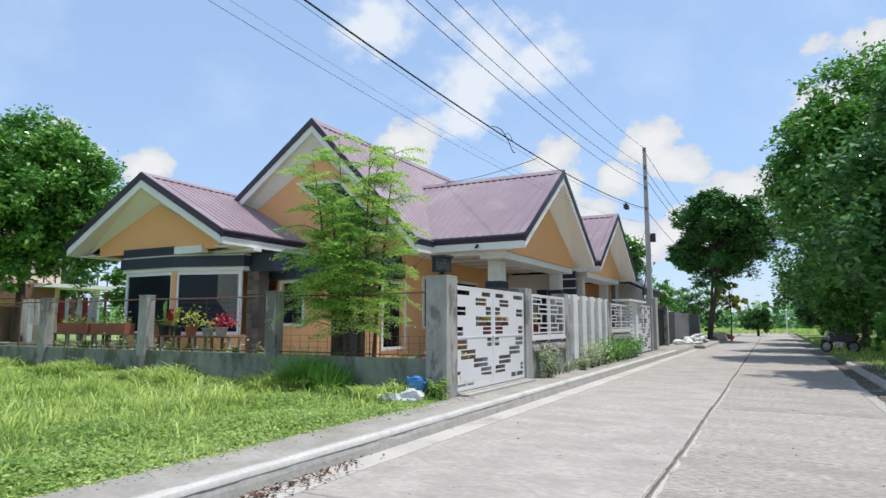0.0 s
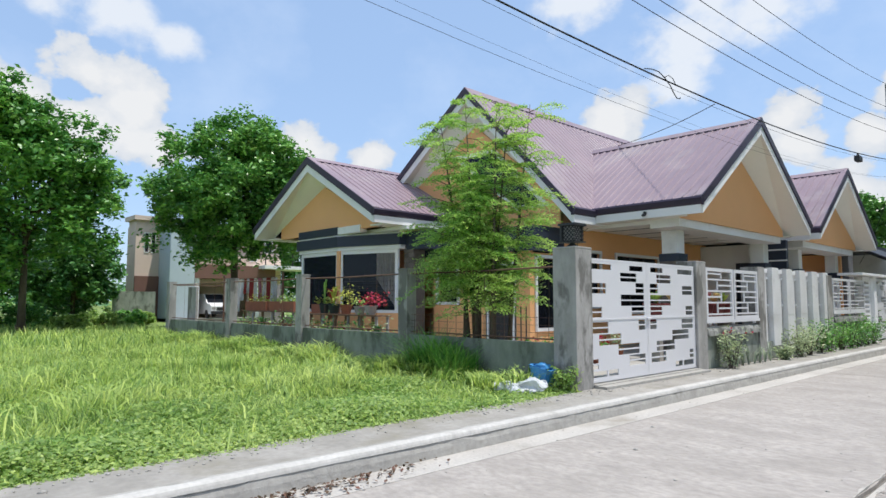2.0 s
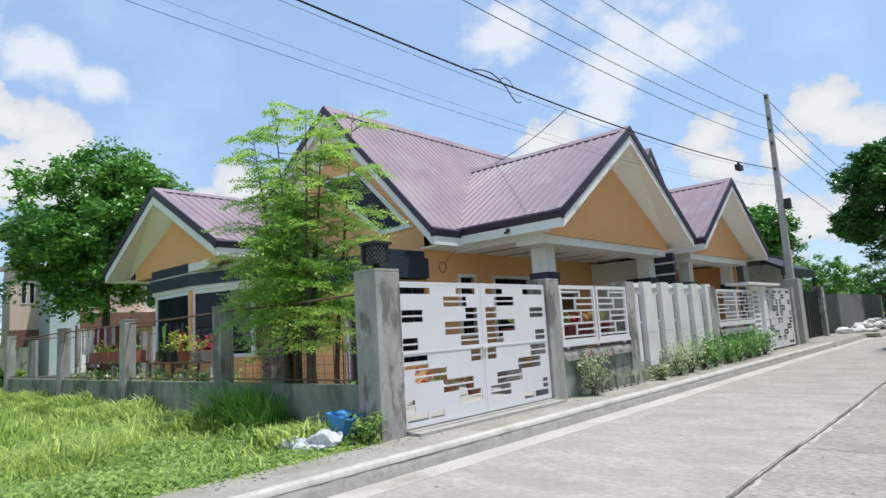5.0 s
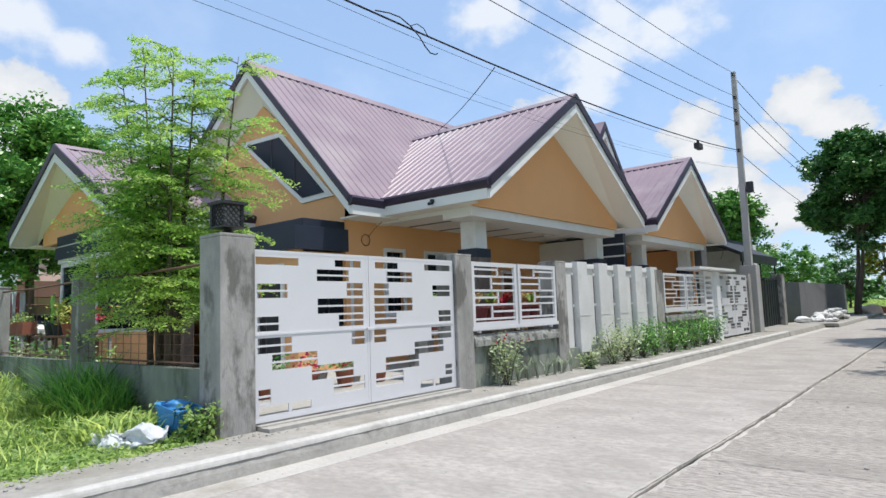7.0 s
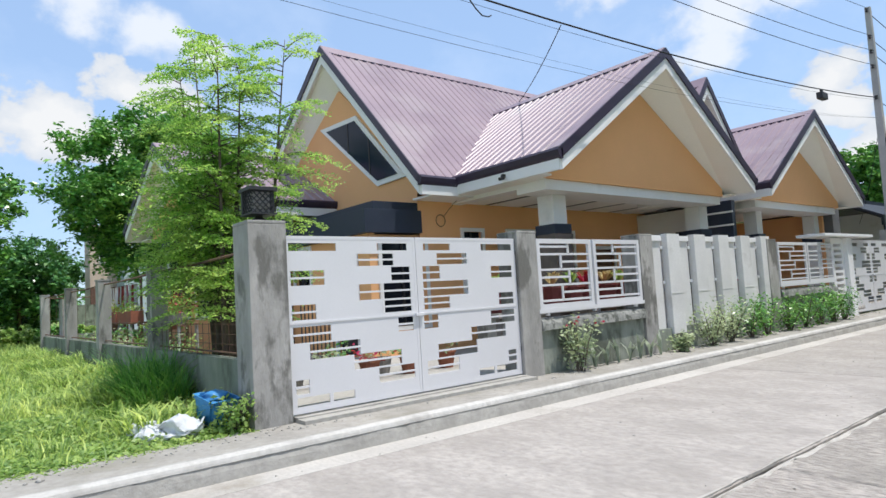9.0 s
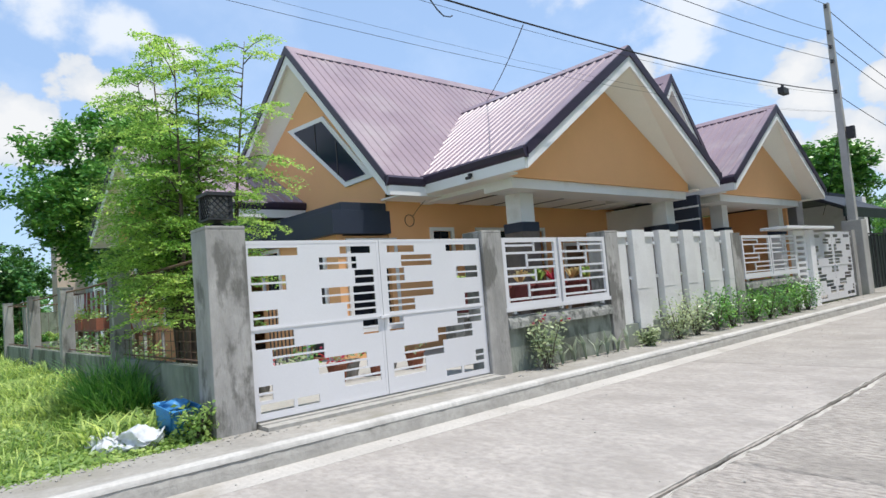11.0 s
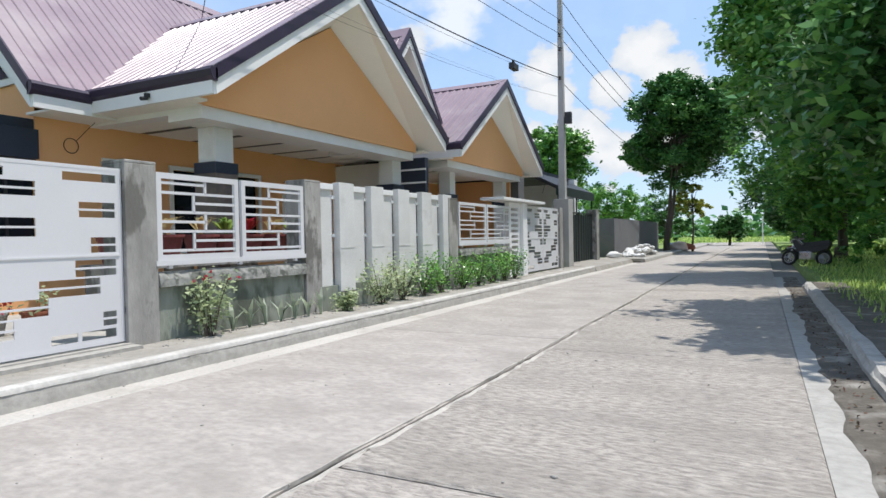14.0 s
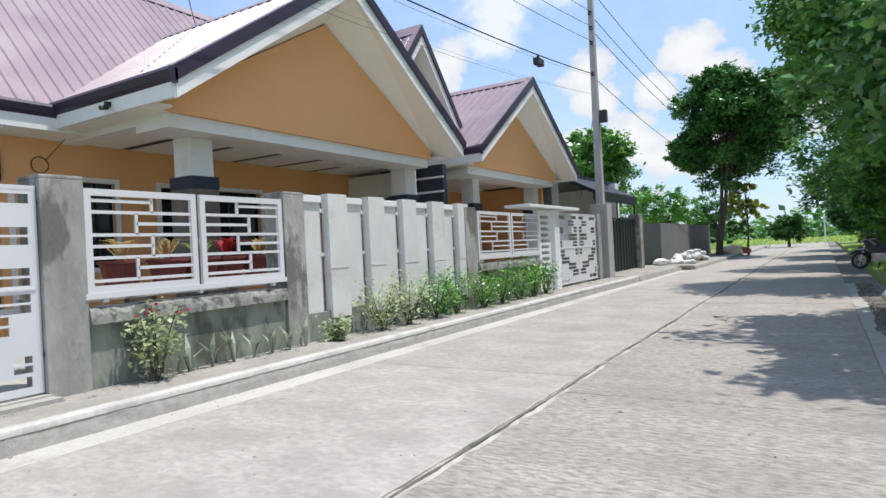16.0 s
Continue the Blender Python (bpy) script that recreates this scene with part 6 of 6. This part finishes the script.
def parked_car(x, y, z):
    """A boxy car seen from its nose, which points to +x."""
    c = thing("parked_car", "white van-like car parked under the house", "car")
    w = 0.82
    body = part("body", prism([(x, z + 0.3), (x, z + 0.85), (x - 0.25, z + 0.98), (x - 1.0, z + 1.08), (x - 4.0, z + 1.1), (x - 4.1, z + 0.3)], "y", y - w, y + w), M_WHITE, c)
    part("cabin", prism([(x - 0.95, z + 1.08), (x - 1.65, z + 1.72), (x - 3.6, z + 1.75), (x - 4.0, z + 1.1)], "y", y - w + 0.08, y + w - 0.08), M_WHITE, c)
    part("windscreen", prism([(x - 0.99, z + 1.12), (x - 0.955, z + 1.12), (x - 1.60, z + 1.70), (x - 1.635, z + 1.70)], "y", y - w + 0.16, y + w - 0.16), M_GLASS, c)
    part("grille", box(x - 0.01, x + 0.02, y - 0.42, y + 0.42, z + 0.55, z + 0.78), M_DARK, body)
    part("bumper", box(x - 0.05, x + 0.09, y - w, y + w, z + 0.3, z + 0.5, bevel=0.03), M_DARK, body)
    for s in (-1, 1):
        part("headlight", box(x - 0.03, x + 0.025, y + s * 0.62 - 0.15, y + s * 0.62 + 0.15, z + 0.62, z + 0.8, bevel=0.02), M_CURTAIN, body)
        for dx in (0.8, 3.2):
            bm = lathe([(0.0, -0.1), (0.24, -0.1), (0.31, -0.07), (0.31, 0.07), (0.24, 0.1), (0.0, 0.1)], 16)
            bm.transform(pose(x - dx, y + s * (w - 0.08), z + 0.31, 90, 0, 0))
            part("wheel", bm, M_DARK, c)


parked_car(-43.4, 20.6, 0.36)
for i, (bx, by, hh, rr) in enumerate(((-32, 8.6, 1.0, 1.0), (-34, 10.4, 1.0, 1.2), (-37, 12.4, 1.0, 1.2), (-31.5, 4.4, 1.2, 1.2), (-40, 14.0, 0.9, 1.0), (-36, 7.5, 1.5, 1.5))):
    tree("meadow_bush", "low dense green bush at the edge of the meadow", (bx, by, 0.1), hh, 0.05, rr, leaf=0.22, clumps=80, per=55, seed=520 + i, material=M_LEAF if i % 3 == 2 else M_CREEPER, trunk_r=0.04, group="bushes in the meadow")
gwl = tagged(part("garden_wall", box(-44.2, -44, 13.6, 16.2, 0.1, 2.2), M_MOSSY), "mossy grey-green rendered garden wall behind the meadow", "wall", kind="structure")
lh = thing("far_house", "low pale house with a red roof far behind the trees", "house", "houses behind the meadow")
part("wall", wall_x(-64.2, -64, -4, 6, 0.1, 3.0, [(-2.5, -1.0, 1.0, 2.2), (1.0, 2.6, 1.0, 2.2)]), M_WHITE, lh)
for u in ((-2.5, -1.0), (1.0, 2.6)):
    window_on(lh, "x", -64, u[0], u[1], 1.0, 2.2, trim=0.05)
part("roof", prism([(-4.6, 3.0), (6.6, 3.0), (1.0, 4.6)], "x", -70, -63.4), M_REDROOF, lh)


# ---- motorcycles under the trees ----
def motorcycle(x, y, ang, paint, label):
    m = thing("motorcycle", label, "motorcycle", "motorcycles parked under the trees")
    T = pose(x, y, 0.14, 0, 8, ang)

    def p(name, bm, material, par=None, smooth=False):
        bm.transform(T)
        return part(name, bm, material, par or m, smooth=smooth)

    def ring(r, t, cy):
        bm = bmesh.new()
        n, k = 20, 8
        vs = [[bm.verts.new((t * math.sin(b * 2 * math.pi / k), cy + (r + t * math.cos(b * 2 * math.pi / k)) * math.cos(a * 2 * math.pi / n), 0.29 + (r + t * math.cos(b * 2 * math.pi / k)) * math.sin(a * 2 * math.pi / n)))
               for b in range(k)] for a in range(n)]
        for a in range(n):
            for b in range(k):
                bm.faces.new((vs[a][b], vs[(a + 1) % n][b], vs[(a + 1) % n][(b + 1) % k], vs[a][(b + 1) % k]))
        return bm
    for cy in (-0.62, 0.62):
        w = p("wheel", ring(0.24, 0.05, cy), M_TYRE, smooth=True)
        p("rim", ring(0.185, 0.014, cy), M_CHROME, w, True)
        for k in range(5):
            a = k * 2 * math.pi / 5
            p("spoke", tube([(0, cy, 0.29), (0, cy + 0.18 * math.cos(a), 0.29 + 0.18 * math.sin(a))], 0.012, 5), M_CHROME, w)
    p("engine", box(-0.14, 0.14, -0.22, 0.2, 0.24, 0.52, bevel=0.03), M_CHROME)
    p("body", prism([(-0.75, 0.62), (-0.3, 0.5), (0.25, 0.48), (0.42, 0.75), (0.5, 0.95), (0.35, 0.98), (0.1, 0.72), (-0.35, 0.74), (-0.85, 0.8)], "x", -0.11, 0.11), paint)
    p("seat", prism([(-0.82, 0.8), (-0.3, 0.74), (0.1, 0.72), (0.1, 0.79), (-0.3, 0.83), (-0.82, 0.88)], "x", -0.13, 0.13), M_DARK)
    p("fork", tube([(0, 0.62, 0.29), (0, 0.42, 1.0)], 0.035, 6), M_CHROME)
    hb = p("handlebar", tube([(-0.36, 0.28, 1.04), (-0.15, 0.42, 1.02), (0.15, 0.42, 1.02), (0.36, 0.28, 1.04)], 0.017, 6), M_DARK)
    for s in (-1, 1):
        p("mirror", tube([(s * 0.28, 0.34, 1.04), (s * 0.34, 0.36, 1.22), (s * 0.40, 0.36, 1.24)], [0.008, 0.008, 0.04], 6), M_DARK, hb)
    p("headlight", lathe([(0.02, -0.05), (0.09, -0.03), (0.10, 0.03), (0.03, 0.05)], 12, (0, 0.52, 0.92)), M_CHROME)
    p("mudguard", prism([(0.3, 0.52), (0.5, 0.66), (0.75, 0.64), (0.93, 0.5), (0.75, 0.61), (0.5, 0.62)], "x", -0.07, 0.07), paint)
    p("exhaust", tube([(0.15, 0.1, 0.28), (0.16, -0.3, 0.26), (0.17, -0.8, 0.36)], [0.03, 0.035, 0.05], 8), M_CHROME)
    p("stand", tube([(-0.1, -0.05, 0.25), (-0.22, -0.02, 0.0)], 0.014, 5), M_DARK)


motorcycle(2.35, 36.4, 62, M_DARK, "black motorcycle leaning on its stand under the trees")
motorcycle(2.45, 37.7, 66, M_BLUEGREY, "grey motorcycle parked beside the others")
motorcycle(2.55, 39.0, 60, M_DARK, "dark motorcycle parked at the verge")
motorcycle(2.65, 40.5, 68, M_RED, "dark red motorcycle parked at the verge")

# ---- far end of the road ----
tp = thing("tarp_heap", "orange and pale tarpaulin heap below the roadside tree", "tarpaulin")
for i, (dx, dy, s, m) in enumerate(((0, 0, 0.7, M_PEACH), (0.7, 1.0, 0.5, M_TERRA), (-0.9, 0.5, 0.55, M_BLUE))):
    bm = bmesh.new()
    bmesh.ops.create_icosphere(bm, subdivisions=3, radius=s)
    for q in bm.verts:
        q.co = Vector((q.co.x, q.co.y, max(q.co.z, -0.1) * 0.8)) * (1 + 0.35 * noise.noise(q.co * 2 + Vector((i * 9, 0, 0))))
    bm.transform(Matrix.Translation((-4.7 + dx * 0.7, 60.3 + dy, 0.25)))
    part("fold", bm, m, tp, smooth=True)
sg = thing("marker_post", "thin white marker post at the road end", "post")
part("post", tube([(1.0, 92, 0), (1.0, 92, 3.2)], 0.07, 8), M_WHITE, sg)
part("cap", lathe([(0.09, 0), (0.09, 0.08), (0.02, 0.12)], 8, (1.0, 92, 3.2)), M_WHITE, sg)
for i, (x, y, h, r) in enumerate(((-2.2, 84, 3.4, 2.0), (4.4, 84, 6, 3.2), (7.5, 76, 9, 4.4), (9.5, 88, 8, 4.2), (-9.5, 88, 6.5, 4.0), (-14, 78, 7.5, 4.4), (-20, 92, 8.5, 5), (10.5, 47, 9, 4.5), (11, 36, 8, 4.2), (11.5, 60, 9, 5))):
    tree("verge_bush", "dense green bush at the roadside", (x, y, 0.1), h, 0.15, r, leaf=0.42, clumps=130, per=55, seed=300 + i, material=M_LEAF if i % 2 else M_LEAF2, trunk_r=0.12, group="bushes by the road")

# small fittings on the carport
cam_box = thing("eave_camera", "small black security camera under the carport eave", "camera")
part("mount", box(-8.30, -8.24, 16.58, 16.66, 3.90, 3.97), M_DARK, cam_box)
part("lens_body", tube([(-8.27, 16.62, 3.89), (-8.27, 16.50, 3.86)], 0.035, 10), M_DARK, cam_box)
hoop = thing("wire_coil", "coil of thin wire hanging on the orange wall", "wire coil")
part("coil", tube([(-10.57, 16.75 + 0.14 * math.cos(a * 0.42), 3.30 + 0.14 * math.sin(a * 0.42)) for a in range(16)], 0.008, 5), M_WIRE, hoop)
part("lead", tube([(-10.57, 16.85, 3.40), (-10.5, 17.0, 3.6), (-10.3, 17.05, 3.75)], 0.006, 5), M_WIRE, hoop)

# dark lean-to over the green gate, with slack cables
aw = thing("gate_awning", "dark steel lean-to roof above the green gate", "awning")
part("roof_sheet", prism([(-8.3, 4.35), (-6.7, 3.55), (-6.7, 3.45), (-8.3, 4.25)], "y", 34.9, 41.2), M_DARK, aw)
part("fascia", box(-6.75, -6.66, 34.9, 41.2, 3.15, 3.5), M_GREEN, aw)
for y in (35.1, 38.0, 40.9):
    part("strut", tube([(-6.72, y, 0.2), (-6.72, y, 3.45)], 0.04, 6), M_DARK, aw)
    part("rafter", tube([(-6.72, y, 3.42), (-8.3, y, 4.22)], 0.03, 6), M_DARK, aw)
for i in range(7):
    wire((PX + 0.1, PY, 6.4 - 0.25 * i), (-6.9 - 0.15 * i, 36.0 + 0.8 * i, 3.4 + 0.05 * i), 0.35, 0.008, "slack black cable running to the lean-to")
for i, (x, y, h, r) in enumerate(((4.2, 27.5, 1.5, 1.0), (5.2, 31.0, 2.2, 1.6), (4.8, 36.0, 2.0, 1.5), (6.4, 40.0, 2.4, 1.8), (6.0, 46.5, 2.4, 1.8), (3.6, 50.5, 2.2, 1.5), (4.4, 58, 2.6, 2.0), (7.4, 25.5, 2.4, 1.8), (8.8, 30, 2.8, 2.0))):
    tree("verge_bush", "low leafy bush under the trees of the verge", (x, y, 0.1), h, 0.05, r, leaf=0.2, clumps=70, per=60, seed=340 + i, material=M_LEAF if i % 3 else M_CREEPER, trunk_r=0.05, group="bushes by the road")
shrub(-6.12, 10.02, 0.16, 0.42, 0.28, 420, 120, M_CREEPER, "leafy weed between the bucket and the gate post", None, 0.08)
shrub(-6.75, 9.75, 0.16, 0.34, 0.26, 320, 121, M_CREEPER, "leafy weed beside the blue container", None, 0.08)
